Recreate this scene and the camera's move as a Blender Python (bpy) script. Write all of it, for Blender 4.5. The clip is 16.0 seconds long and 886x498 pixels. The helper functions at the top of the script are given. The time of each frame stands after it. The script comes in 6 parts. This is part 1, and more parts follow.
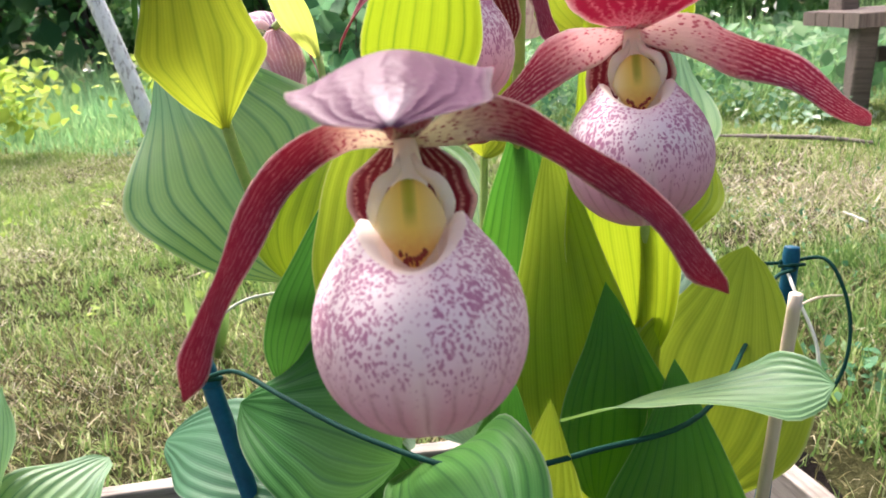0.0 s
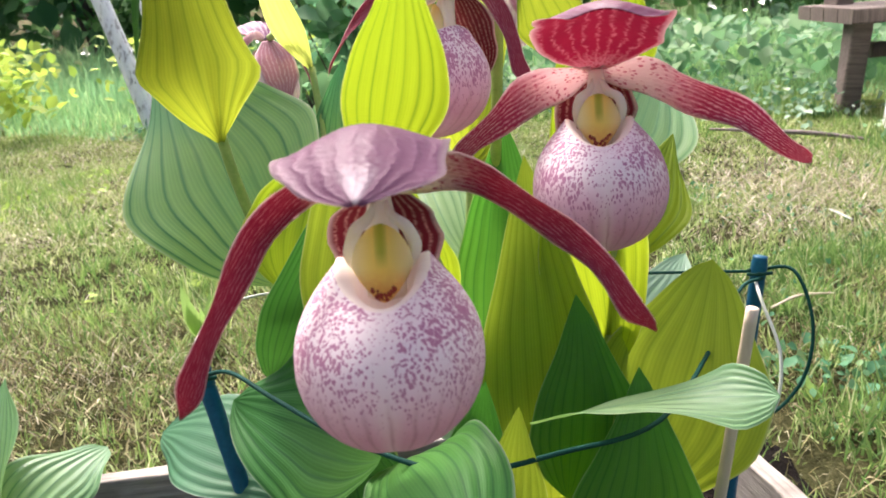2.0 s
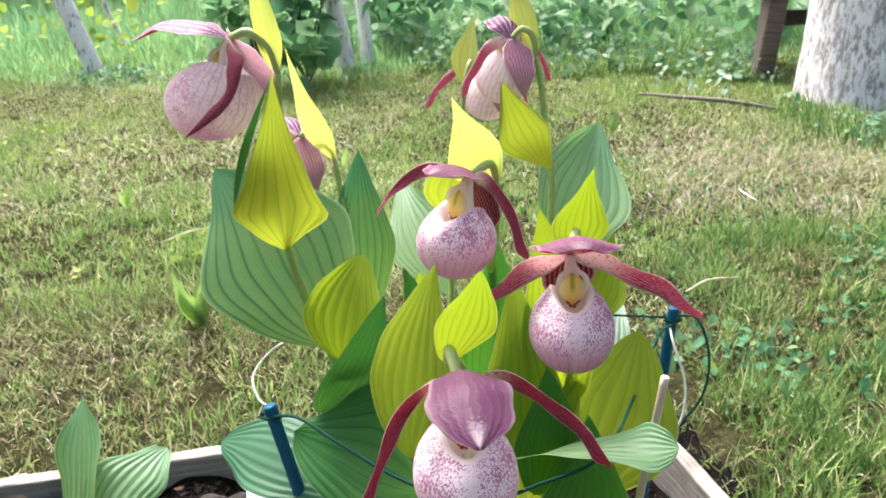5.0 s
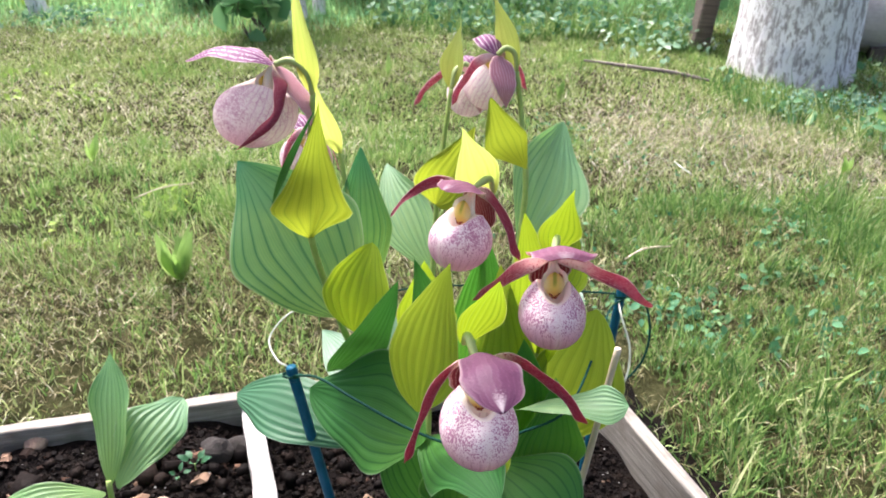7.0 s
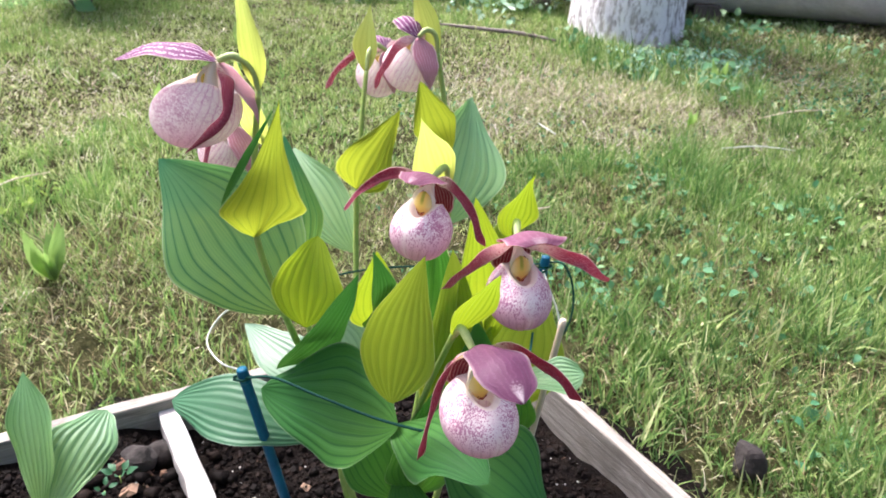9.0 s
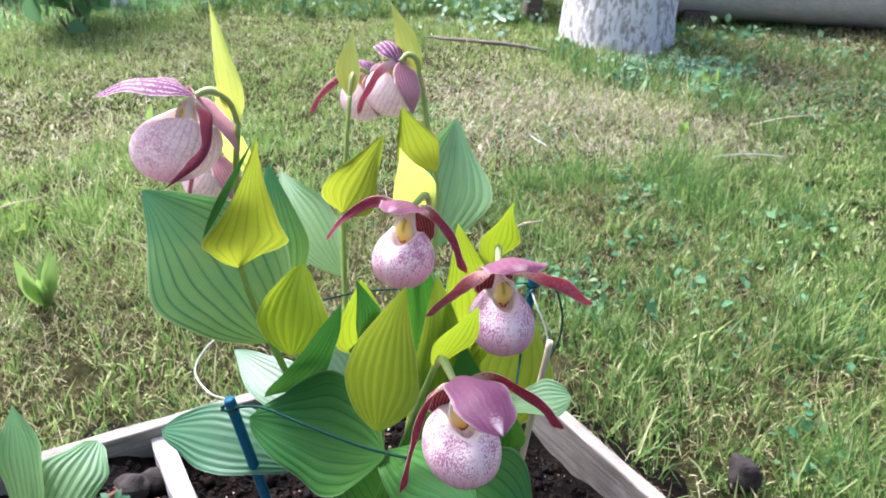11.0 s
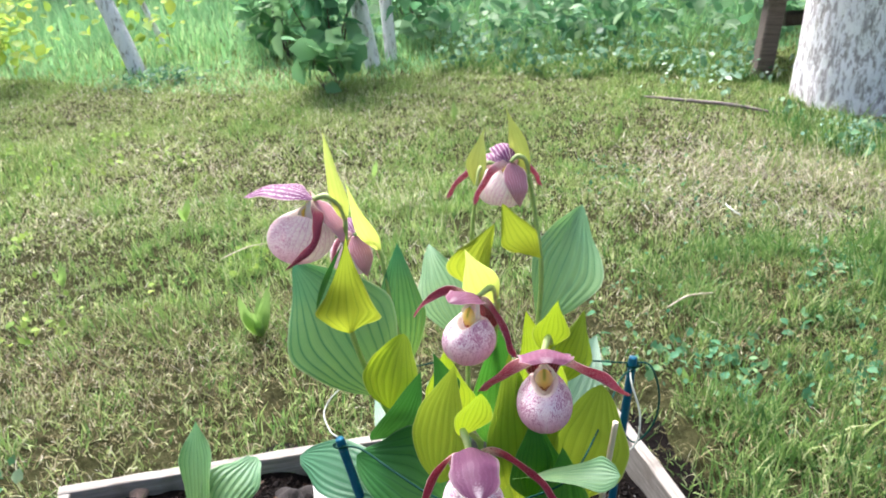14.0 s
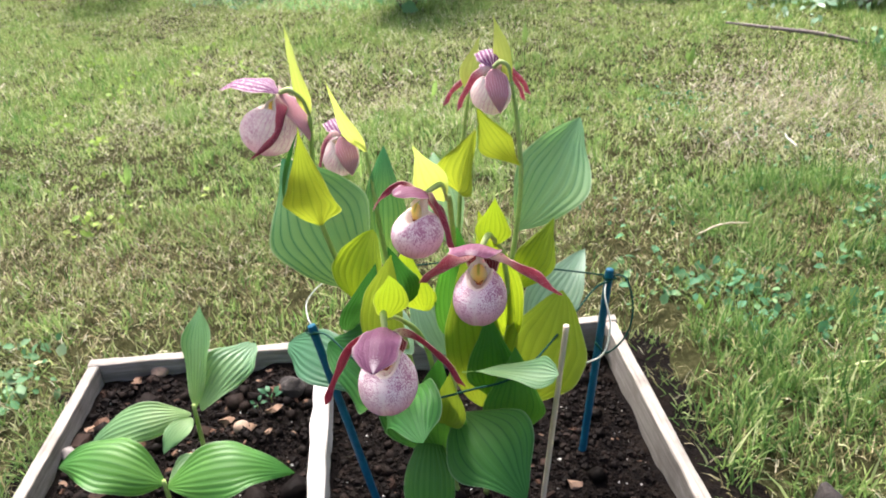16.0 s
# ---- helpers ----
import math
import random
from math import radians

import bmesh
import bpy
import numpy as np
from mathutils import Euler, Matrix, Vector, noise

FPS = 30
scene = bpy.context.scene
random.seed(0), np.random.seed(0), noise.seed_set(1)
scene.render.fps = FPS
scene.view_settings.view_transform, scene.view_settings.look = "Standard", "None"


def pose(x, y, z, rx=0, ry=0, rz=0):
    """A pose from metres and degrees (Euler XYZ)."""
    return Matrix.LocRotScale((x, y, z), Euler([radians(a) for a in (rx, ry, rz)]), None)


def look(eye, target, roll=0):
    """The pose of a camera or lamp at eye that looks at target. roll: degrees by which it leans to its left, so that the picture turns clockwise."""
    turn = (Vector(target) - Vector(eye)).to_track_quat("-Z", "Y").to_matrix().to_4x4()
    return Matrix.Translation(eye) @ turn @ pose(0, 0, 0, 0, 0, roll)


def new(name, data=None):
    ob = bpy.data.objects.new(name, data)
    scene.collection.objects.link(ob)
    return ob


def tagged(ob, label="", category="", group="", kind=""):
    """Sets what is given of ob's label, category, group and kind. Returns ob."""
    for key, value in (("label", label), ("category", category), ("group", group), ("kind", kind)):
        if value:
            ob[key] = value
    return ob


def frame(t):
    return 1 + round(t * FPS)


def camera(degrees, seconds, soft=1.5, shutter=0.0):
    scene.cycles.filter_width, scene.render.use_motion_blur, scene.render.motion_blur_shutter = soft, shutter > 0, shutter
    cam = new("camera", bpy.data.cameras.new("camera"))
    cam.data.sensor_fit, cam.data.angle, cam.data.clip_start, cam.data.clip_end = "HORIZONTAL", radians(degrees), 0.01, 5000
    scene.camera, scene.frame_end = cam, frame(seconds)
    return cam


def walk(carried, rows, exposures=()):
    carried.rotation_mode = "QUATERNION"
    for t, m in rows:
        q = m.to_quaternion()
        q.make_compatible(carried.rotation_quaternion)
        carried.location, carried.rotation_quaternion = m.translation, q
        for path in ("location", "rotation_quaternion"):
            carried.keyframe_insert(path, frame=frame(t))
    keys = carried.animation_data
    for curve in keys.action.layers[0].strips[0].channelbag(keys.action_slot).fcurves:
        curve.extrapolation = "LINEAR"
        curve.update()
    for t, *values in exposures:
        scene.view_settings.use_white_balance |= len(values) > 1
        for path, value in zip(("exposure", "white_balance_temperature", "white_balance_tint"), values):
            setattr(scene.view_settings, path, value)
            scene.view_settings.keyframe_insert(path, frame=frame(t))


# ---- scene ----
cam = camera(56.1, 16.0, soft=1.7)
cam.data.dof.use_dof = True
cam.data.dof.focus_distance, cam.data.dof.aperture_fstop = 0.40, 38.0
PATH = [
    (0, (0.01597, 0.00493, 0.41541), (-0.0904, 1.9223, -0.1434), -4.85),
    (0.5, (0.01711, 0.00626, 0.42222), (-0.0925, 1.9289, -0.1176), -5.14),
    (1, (0.02255, 0.00239, 0.41637), (-0.0752, 1.9164, -0.1554), -4.63),
    (1.5, (0.02867, 0.00221, 0.42369), (-0.0643, 1.9181, -0.1427), -4.55),
    (2, (0.02472, -0.01348, 0.43314), (-0.0753, 1.8935, -0.1615), -4.10),
    (2.5, (0.00824, -0.03612, 0.45436), (-0.0838, 1.8700, -0.1440), -3.77),
    (3, (0.00657, -0.05008, 0.47044), (-0.0704, 1.8453, -0.1631), -3.40),
    (3.5, (0.00444, -0.05588, 0.45428), (-0.0634, 1.8064, -0.2720), -3.22),
    (4, (0.00037, -0.07186, 0.48483), (-0.0286, 1.7825, -0.2639), -3.17),
    (6.5, (-0.05123, -0.19783, 0.66478), (0.1212, 1.5855, -0.2241), 0.55),
    (7, (-0.06770, -0.20729, 0.66279), (0.1459, 1.5591, -0.2506), 1.21),
    (7.5, (-0.09123, -0.20127, 0.66932), (0.2033, 1.5465, -0.2573), 1.18),
    (8, (-0.12310, -0.19858, 0.66910), (0.3164, 1.4884, -0.3112), 3.08),
    (8.5, (-0.15231, -0.18602, 0.67873), (0.3806, 1.4774, -0.2954), 3.16),
    (9, (-0.15380, -0.18256, 0.68081), (0.4346, 1.4554, -0.3045), 3.11),
    (9.5, (-0.15287, -0.18048, 0.68975), (0.4489, 1.4598, -0.2836), 2.21),
    (12, (-0.13463, -0.18497, 0.69808), (0.4269, 1.4731, -0.2691), 0.76),
    (12.5, (-0.13695, -0.21499, 0.72477), (0.3464, 1.4785, -0.2232), 0.45),
    (13, (-0.12056, -0.26640, 0.75001), (0.1821, 1.4689, -0.1971), -0.92),
    (13.5, (-0.07195, -0.28462, 0.76336), (0.0447, 1.4904, -0.1509), -3.36),
    (14, (-0.00922, -0.28551, 0.78083), (-0.0096, 1.5100, -0.1002), -3.69),
    (14.5, (0.03387, -0.29315, 0.77210), (-0.0544, 1.4837, -0.1416), -3.40),
    (15, (0.06485, -0.30379, 0.77288), (-0.0957, 1.4643, -0.1480), -4.57),
    (15.5, (0.09328, -0.29998, 0.76343), (-0.0955, 1.4580, -0.1713), -4.84),
    (16, (0.12434, -0.31652, 0.75571), (-0.1324, 1.3921, -0.2517), -4.73),
]
walk(cam, [(t, look(eye, target, roll)) for t, eye, target, roll in PATH],
     exposures=[(0, 1.42, 6430, 20), (2, 1.42, 6430, 20), (4, 1.42, 6280, 16), (7, 1.42, 6080, 17), (9.5, 1.42, 5950, 20), (12, 1.42, 5600, 21), (13.5, 1.42, 5800, 15), (15, 1.42, 6060, 14), (16, 1.42, 6230, 15)])

# ---- light: a bright hazy sky with a veiled sun behind the plant ----
world = bpy.data.worlds.new("world")
scene.world = world
world.use_nodes = True
wn = world.node_tree
sky = wn.nodes.new("ShaderNodeTexSky")
sky.sky_type, sky.sun_disc = "NISHITA", False
sky.sun_elevation, sky.sun_rotation = radians(54), radians(-24)
sky.air_density, sky.dust_density, sky.ozone_density = 0.7, 9.0, 0.3
wn.links.new(sky.outputs["Color"], wn.nodes["Background"].inputs["Color"])
wn.nodes["Background"].inputs["Strength"].default_value = 0.142
sun = new("sun", bpy.data.lights.new("sun", "SUN"))
sun.data.energy, sun.data.angle, sun.data.color = 2.2, radians(18), (1.0, 0.955, 0.88)
sun.matrix_world = look((-2.4, 5.4, 8.2), (0, 0, 0))


# ---- materials ----
def material(name):
    m = bpy.data.materials.new(name)
    m.use_nodes = True
    nt = m.node_tree
    return m, nt, nt.nodes["Principled BSDF"]


def node(nt, kind, **values):
    n = nt.nodes.new(kind)
    for key, value in values.items():
        n.inputs[key.replace("_", " ")].default_value = value
    return n


def mapped(nt, src, scale=(1, 1, 1)):
    m = nt.nodes.new("ShaderNodeMapping")
    m.inputs["Scale"].default_value = scale
    nt.links.new(src, m.inputs["Vector"])
    return m.outputs["Vector"]


def ramp(nt, fac, *stops):
    r = nt.nodes.new("ShaderNodeValToRGB")
    el = r.color_ramp.elements
    while len(el) < len(stops):
        el.new(0.5)
    for e, (p, c) in zip(el, stops):
        e.position, e.color = p, (*c, 1) if len(c) == 3 else c
    nt.links.new(fac, r.inputs["Fac"])
    return r.outputs["Color"]


def blend(nt, fac, a, b, mode="MIX"):
    n = nt.nodes.new("ShaderNodeMix")
    n.data_type, n.blend_type = "RGBA", mode
    for sock, v in ((n.inputs[0], fac), (n.inputs[6], a), (n.inputs[7], b)):
        if isinstance(v, (int, float)):
            sock.default_value = v
        elif isinstance(v, tuple):
            sock.default_value = (*v, 1)
        else:
            nt.links.new(v, sock)
    return n.outputs[2]


def maths(nt, op, a, b=0.0, c=0.0, clamp=False):
    n = nt.nodes.new("ShaderNodeMath")
    n.operation, n.use_clamp = op, clamp
    for sock, v in zip(n.inputs, (a, b, c)):
        if isinstance(v, (int, float)):
            sock.default_value = v
        else:
            nt.links.new(v, sock)
    return n.outputs[0]


def noise_of(nt, vec, scale, detail=3.0, rough=0.6):
    n = node(nt, "ShaderNodeTexNoise", Scale=scale, Detail=detail, Roughness=rough)
    nt.links.new(vec, n.inputs["Vector"])
    return n.outputs["Fac"]


def spots_of(nt, vec, scale, randomness=1.0):
    n = node(nt, "ShaderNodeTexVoronoi", Scale=scale, Randomness=randomness)
    nt.links.new(vec, n.inputs["Vector"])
    return n.outputs["Distance"], n.outputs["Color"]


def bump(nt, bsdf, height, strength=0.4, distance=0.001):
    b = node(nt, "ShaderNodeBump", Strength=strength, Distance=distance)
    nt.links.new(height, b.inputs["Height"])
    nt.links.new(b.outputs["Normal"], bsdf.inputs["Normal"])


def see_through(m, nt, bsdf, colour, amount):
    """Lets light shine through a thin sheet."""
    tr = nt.nodes.new("ShaderNodeBsdfTranslucent")
    mix = nt.nodes.new("ShaderNodeMixShader")
    mix.inputs[0].default_value = amount
    if isinstance(colour, tuple):
        tr.inputs["Color"].default_value = (*colour, 1)
    else:
        nt.links.new(colour, tr.inputs["Color"])
    nt.links.new(bsdf.outputs[0], mix.inputs[1])
    nt.links.new(tr.outputs[0], mix.inputs[2])
    nt.links.new(mix.outputs[0], nt.nodes["Material Output"].inputs["Surface"])


def coords(nt):
    tc = nt.nodes.new("ShaderNodeTexCoord")
    sep = nt.nodes.new("ShaderNodeSeparateXYZ")
    nt.links.new(tc.outputs["UV"], sep.inputs[0])
    return tc, sep.outputs[0], sep.outputs[1]


def leaf_material(name, low, high, vein, shine, rough=0.42, through_amount=0.42, veins=11, line_amount=0.5, spec=0.25, turn=0.2):
    """A pleated leaf: long veins, lighter towards the base, faint mottling."""
    m, nt, p = material(name)
    tc, u, v = coords(nt)
    ob = tc.outputs["Object"]
    mott = noise_of(nt, ob, 60, 4)
    broad = noise_of(nt, ob, 14, 2)
    wave = maths(nt, "ABSOLUTE", maths(nt, "SINE", maths(nt, "MULTIPLY", maths(nt, "ADD", u, maths(nt, "MULTIPLY", maths(nt, "SUBTRACT", broad, 0.5), 0.05)), veins * math.pi)))
    one = nt.nodes.new("ShaderNodeTexNoise")
    one.noise_dimensions = "1D"
    one.inputs["Scale"].default_value = 6.0
    nt.links.new(u, one.inputs["W"])
    line = maths(nt, "MULTIPLY", maths(nt, "POWER", wave, 20.0, clamp=True), maths(nt, "SUBTRACT", maths(nt, "MULTIPLY", one.outputs["Fac"], 3.2), 0.75, clamp=True))
    fine = maths(nt, "ABSOLUTE", maths(nt, "SINE", maths(nt, "MULTIPLY", u, veins * 5 * math.pi)))
    tone = maths(nt, "ADD", maths(nt, "MULTIPLY", v, 0.62), maths(nt, "MULTIPLY", broad, 0.55))
    base = ramp(nt, tone, (turn, low), (turn + 0.65, high))
    info = nt.nodes.new("ShaderNodeObjectInfo")
    base = blend(nt, maths(nt, "MULTIPLY", info.outputs["Random"], 0.3), base, tuple(0.5 * (a + b) for a, b in zip(vein, high)))
    base = blend(nt, maths(nt, "MULTIPLY", mott, 0.35), base, tuple(0.7 * c for c in high))
    base = blend(nt, maths(nt, "MULTIPLY", maths(nt, "POWER", fine, 3.0), 0.16), base, vein)
    base = blend(nt, maths(nt, "MULTIPLY", line, line_amount), base, vein)
    rim = maths(nt, "MULTIPLY", maths(nt, "SUBTRACT", maths(nt, "ABSOLUTE", maths(nt, "SUBTRACT", u, 0.5)), 0.478), 40.0, clamp=True)
    base = blend(nt, maths(nt, "MULTIPLY", rim, 0.55), base, tuple(0.4 * c + 0.36 for c in low))
    nt.links.new(base, p.inputs["Base Color"])
    p.inputs["Roughness"].default_value = rough
    p.inputs["Specular IOR Level"].default_value = spec
    hgt = maths(nt, "ADD", maths(nt, "MULTIPLY", fine, 0.35), maths(nt, "MULTIPLY", wave, -1.0))
    bump(nt, p, maths(nt, "ADD", hgt, maths(nt, "MULTIPLY", mott, 0.6)), 0.22, 0.0008)
    lit = blend(nt, 1.0, base, shine, "MULTIPLY")
    see_through(m, nt, p, lit, through_amount)
    return m


LEAF_GREEN = leaf_material("leaf_green", (0.36, 0.49, 0.10), (0.065, 0.26, 0.13), (0.025, 0.13, 0.055), (1.2, 1.32, 0.9), 0.46, 0.42, line_amount=0.8, spec=0.3, turn=0.26)
LEAF_MID = leaf_material("leaf_mid_green", (0.145, 0.33, 0.05), (0.07, 0.25, 0.045), (0.03, 0.14, 0.03), (1.3, 1.4, 0.7), 0.42, 0.36, line_amount=0.6, spec=0.32)
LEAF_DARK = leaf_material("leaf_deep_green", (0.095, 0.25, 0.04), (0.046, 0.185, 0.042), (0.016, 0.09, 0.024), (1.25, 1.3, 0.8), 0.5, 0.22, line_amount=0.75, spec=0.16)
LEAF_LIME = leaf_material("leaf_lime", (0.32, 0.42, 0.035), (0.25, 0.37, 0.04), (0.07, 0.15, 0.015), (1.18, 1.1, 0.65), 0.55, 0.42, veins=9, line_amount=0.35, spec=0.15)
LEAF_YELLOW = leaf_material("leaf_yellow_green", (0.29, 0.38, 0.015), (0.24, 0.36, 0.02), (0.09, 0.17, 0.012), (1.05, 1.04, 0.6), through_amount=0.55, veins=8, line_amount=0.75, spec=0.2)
LEAF_BRACT = leaf_material("leaf_bract", (0.33, 0.375, 0.025), (0.27, 0.35, 0.035), (0.09, 0.15, 0.015), (1.08, 1.08, 0.7), through_amount=0.6, veins=7, line_amount=0.5, spec=0.2)
LEAF_PALE = leaf_material("leaf_pale", (0.30, 0.46, 0.16), (0.19, 0.38, 0.19), (0.05, 0.19, 0.09), (1.4, 1.45, 0.9), 0.4, 0.42, line_amount=0.7, spec=0.4)
# brighter copy of the lime leaf: light shining through is put into its colour
LEAF_LIME_LIT = leaf_material("leaf_lime_lit_through", (0.40, 0.50, 0.025), (0.33, 0.46, 0.03), (0.12, 0.22, 0.015), (1.12, 1.12, 0.6), 0.5, 0.48, veins=9, line_amount=0.5, spec=0.18)
LEAF_TIP = leaf_material("leaf_slender_bract", (0.50, 0.55, 0.11), (0.48, 0.57, 0.18), (0.24, 0.33, 0.06), (1.15, 1.18, 0.85), through_amount=0.66, veins=5, line_amount=0.35, spec=0.2)
LEAF_SILVER = leaf_material("leaf_silver_green", (0.27, 0.42, 0.26), (0.21, 0.37, 0.25), (0.08, 0.20, 0.11), (1.2, 1.25, 1.0), 0.38, 0.35, line_amount=0.6, spec=0.5)
LEAF_BLUE = leaf_material("leaf_blue_green", (0.085, 0.23, 0.10), (0.06, 0.19, 0.10), (0.025, 0.10, 0.05), (1.3, 1.4, 0.9), 0.42, 0.28, line_amount=0.5, spec=0.3)
LEAF_SEED = leaf_material("leaf_young", (0.31, 0.46, 0.15), (0.17, 0.36, 0.17), (0.04, 0.15, 0.05), (1.5, 1.6, 0.8), rough=0.4, through_amount=0.4, veins=9, line_amount=0.7)
LEAF_WEED = leaf_material("leaf_lawn_weed", (0.36, 0.48, 0.16), (0.29, 0.45, 0.17), (0.18, 0.32, 0.10), (1.15, 1.2, 0.85), rough=0.6, through_amount=0.5, veins=3, line_amount=0.3, spec=0.12)


def pouch_material(name, cream_at, rosy=0.0, streak=0.66, depth=0.93, through_amount=0.34, net=0.0):
    """White slipper freckled with magenta, rosy and veined below, cream with fine purple lines behind cream_at."""
    m, nt, p = material(name)
    tc, u, v = coords(nt)
    ob = tc.outputs["Object"]
    wob = nt.nodes.new("ShaderNodeTexNoise")
    wob.inputs["Scale"].default_value = 260
    nt.links.new(ob, wob.inputs["Vector"])
    vec = blend(nt, 0.0022, ob, wob.outputs["Color"], "ADD")
    d1, c1 = spots_of(nt, mapped(nt, vec, (1, 1, streak)), 1120)
    d2, c2 = spots_of(nt, mapped(nt, vec, (1, 1, 0.94 * streak)), 560)
    patch = noise_of(nt, ob, 95, 3)
    sep = nt.nodes.new("ShaderNodeSeparateXYZ")
    nt.links.new(ob, sep.inputs[0])
    h = maths(nt, "MULTIPLY", maths(nt, "SUBTRACT", -0.014, sep.outputs[2]), 21.5, clamp=True)
    inside = maths(nt, "LESS_THAN", v, 0.004)
    fade = ramp(nt, h, (0.0, (0.95,) * 3), (0.45, (0.92,) * 3), (0.78, (0.15,) * 3))
    fade = maths(nt, "MULTIPLY", fade, maths(nt, "SUBTRACT", 1.0, inside))
    off = maths(nt, "ABSOLUTE", maths(nt, "SUBTRACT", u, 0.25))
    band = maths(nt, "SUBTRACT", 1.0, maths(nt, "MULTIPLY", off, 34.0), clamp=True)
    flank = maths(nt, "ADD", 0.86, maths(nt, "MULTIPLY", off, 0.5))
    fade = maths(nt, "MULTIPLY", maths(nt, "MULTIPLY", fade, flank), maths(nt, "SUBTRACT", 1.0, maths(nt, "MULTIPLY", band, 0.45)))
    lim = maths(nt, "MULTIPLY", maths(nt, "ADD", maths(nt, "MULTIPLY", patch, 0.82), 0.14), fade)
    s1 = maths(nt, "MULTIPLY", maths(nt, "SUBTRACT", lim, d1), 15.0, clamp=True)
    lim2 = maths(nt, "MULTIPLY", maths(nt, "SUBTRACT", patch, 0.12), fade)
    s2 = maths(nt, "MULTIPLY", maths(nt, "SUBTRACT", lim2, d2), 9.0, clamp=True)
    spot = maths(nt, "MAXIMUM", s1, s2)
    base = ramp(nt, h, (0.0, (0.97, 0.94, 0.91)), (0.34, (0.96, 0.89, 0.90)), (0.50, (0.89, 0.68, 0.76)), (0.70, (0.66, 0.30, 0.46)), (1.0, (0.46, 0.12, 0.27)))
    if rosy:
        base = blend(nt, rosy, base, ramp(nt, h, (0.30, (0.95, 0.88, 0.90)), (0.50, (0.74, 0.38, 0.56)), (0.75, (0.52, 0.17, 0.36)), (1.0, (0.42, 0.11, 0.24))))
    base = blend(nt, inside, base, (0.97, 0.92, 0.78))
    base = blend(nt, maths(nt, "MULTIPLY", band, 0.45), base, (0.95, 0.88, 0.86))
    cloud = noise_of(nt, ob, 55, 4)
    base = blend(nt, maths(nt, "MULTIPLY", maths(nt, "SUBTRACT", cloud, 0.45, clamp=True), maths(nt, "MULTIPLY", fade, 0.6), clamp=True), base, (0.86, 0.64, 0.74))
    wig = maths(nt, "ADD", maths(nt, "MULTIPLY", u, 24.0), maths(nt, "MULTIPLY", noise_of(nt, ob, 90, 2), 0.7))
    vein = maths(nt, "POWER", maths(nt, "ABSOLUTE", maths(nt, "SINE", maths(nt, "MULTIPLY", wig, math.pi))), 16.0)
    low = ramp(nt, h, (0.45, (0.0,) * 3), (0.72, (0.7,) * 3), (1.0, (0.5,) * 3))
    base = blend(nt, maths(nt, "MULTIPLY", vein, low), base, (0.36, 0.075, 0.17))
    base = blend(nt, maths(nt, "MULTIPLY", spot, depth), base, (0.40, 0.045, 0.23))
    base = blend(nt, maths(nt, "MULTIPLY", noise_of(nt, ob, 700, 2), 0.22), base, (0.9, 0.8, 0.8))
    back = maths(nt, "MULTIPLY", maths(nt, "SUBTRACT", maths(nt, "ADD", cream_at, maths(nt, "MULTIPLY", maths(nt, "SUBTRACT", patch, 0.5), 0.012)), sep.outputs[1]), 80.0, clamp=True)
    rib = maths(nt, "POWER", maths(nt, "ABSOLUTE", maths(nt, "SINE", maths(nt, "MULTIPLY", wig, 1.3 * math.pi))), 14.0)
    cream = blend(nt, maths(nt, "MULTIPLY", rib, 0.5), (0.97, 0.93, 0.85), (0.56, 0.24, 0.42))
    base = blend(nt, maths(nt, "MULTIPLY", back, 0.86), base, cream)
    if net:
        mesh = nt.nodes.new("ShaderNodeTexVoronoi")
        mesh.feature = "DISTANCE_TO_EDGE"
        mesh.inputs["Scale"].default_value = 330
        nt.links.new(mapped(nt, vec, (1.2, 0.55, 1.0)), mesh.inputs["Vector"])
        thread = maths(nt, "MULTIPLY", maths(nt, "SUBTRACT", 0.085, mesh.outputs["Distance"]), 16.0, clamp=True)
        some = maths(nt, "MULTIPLY", maths(nt, "SUBTRACT", patch, 0.36), 4.0, clamp=True)
        base = blend(nt, maths(nt, "MULTIPLY", maths(nt, "MULTIPLY", thread, some), net), base, (0.48, 0.10, 0.32))
    nt.links.new(base, p.inputs["Base Color"])
    p.inputs["Roughness"].default_value = 0.5
    p.inputs["Specular IOR Level"].default_value = 0.25
    p.inputs["Sheen Weight"].default_value = 0.1
    bump(nt, p, maths(nt, "ADD", vein, maths(nt, "MULTIPLY", noise_of(nt, ob, 900, 2), 0.8)), 0.25, 0.0005)
    see_through(m, nt, p, blend(nt, 0.4, base, (0.97, 0.92, 0.92)), through_amount)
    return m


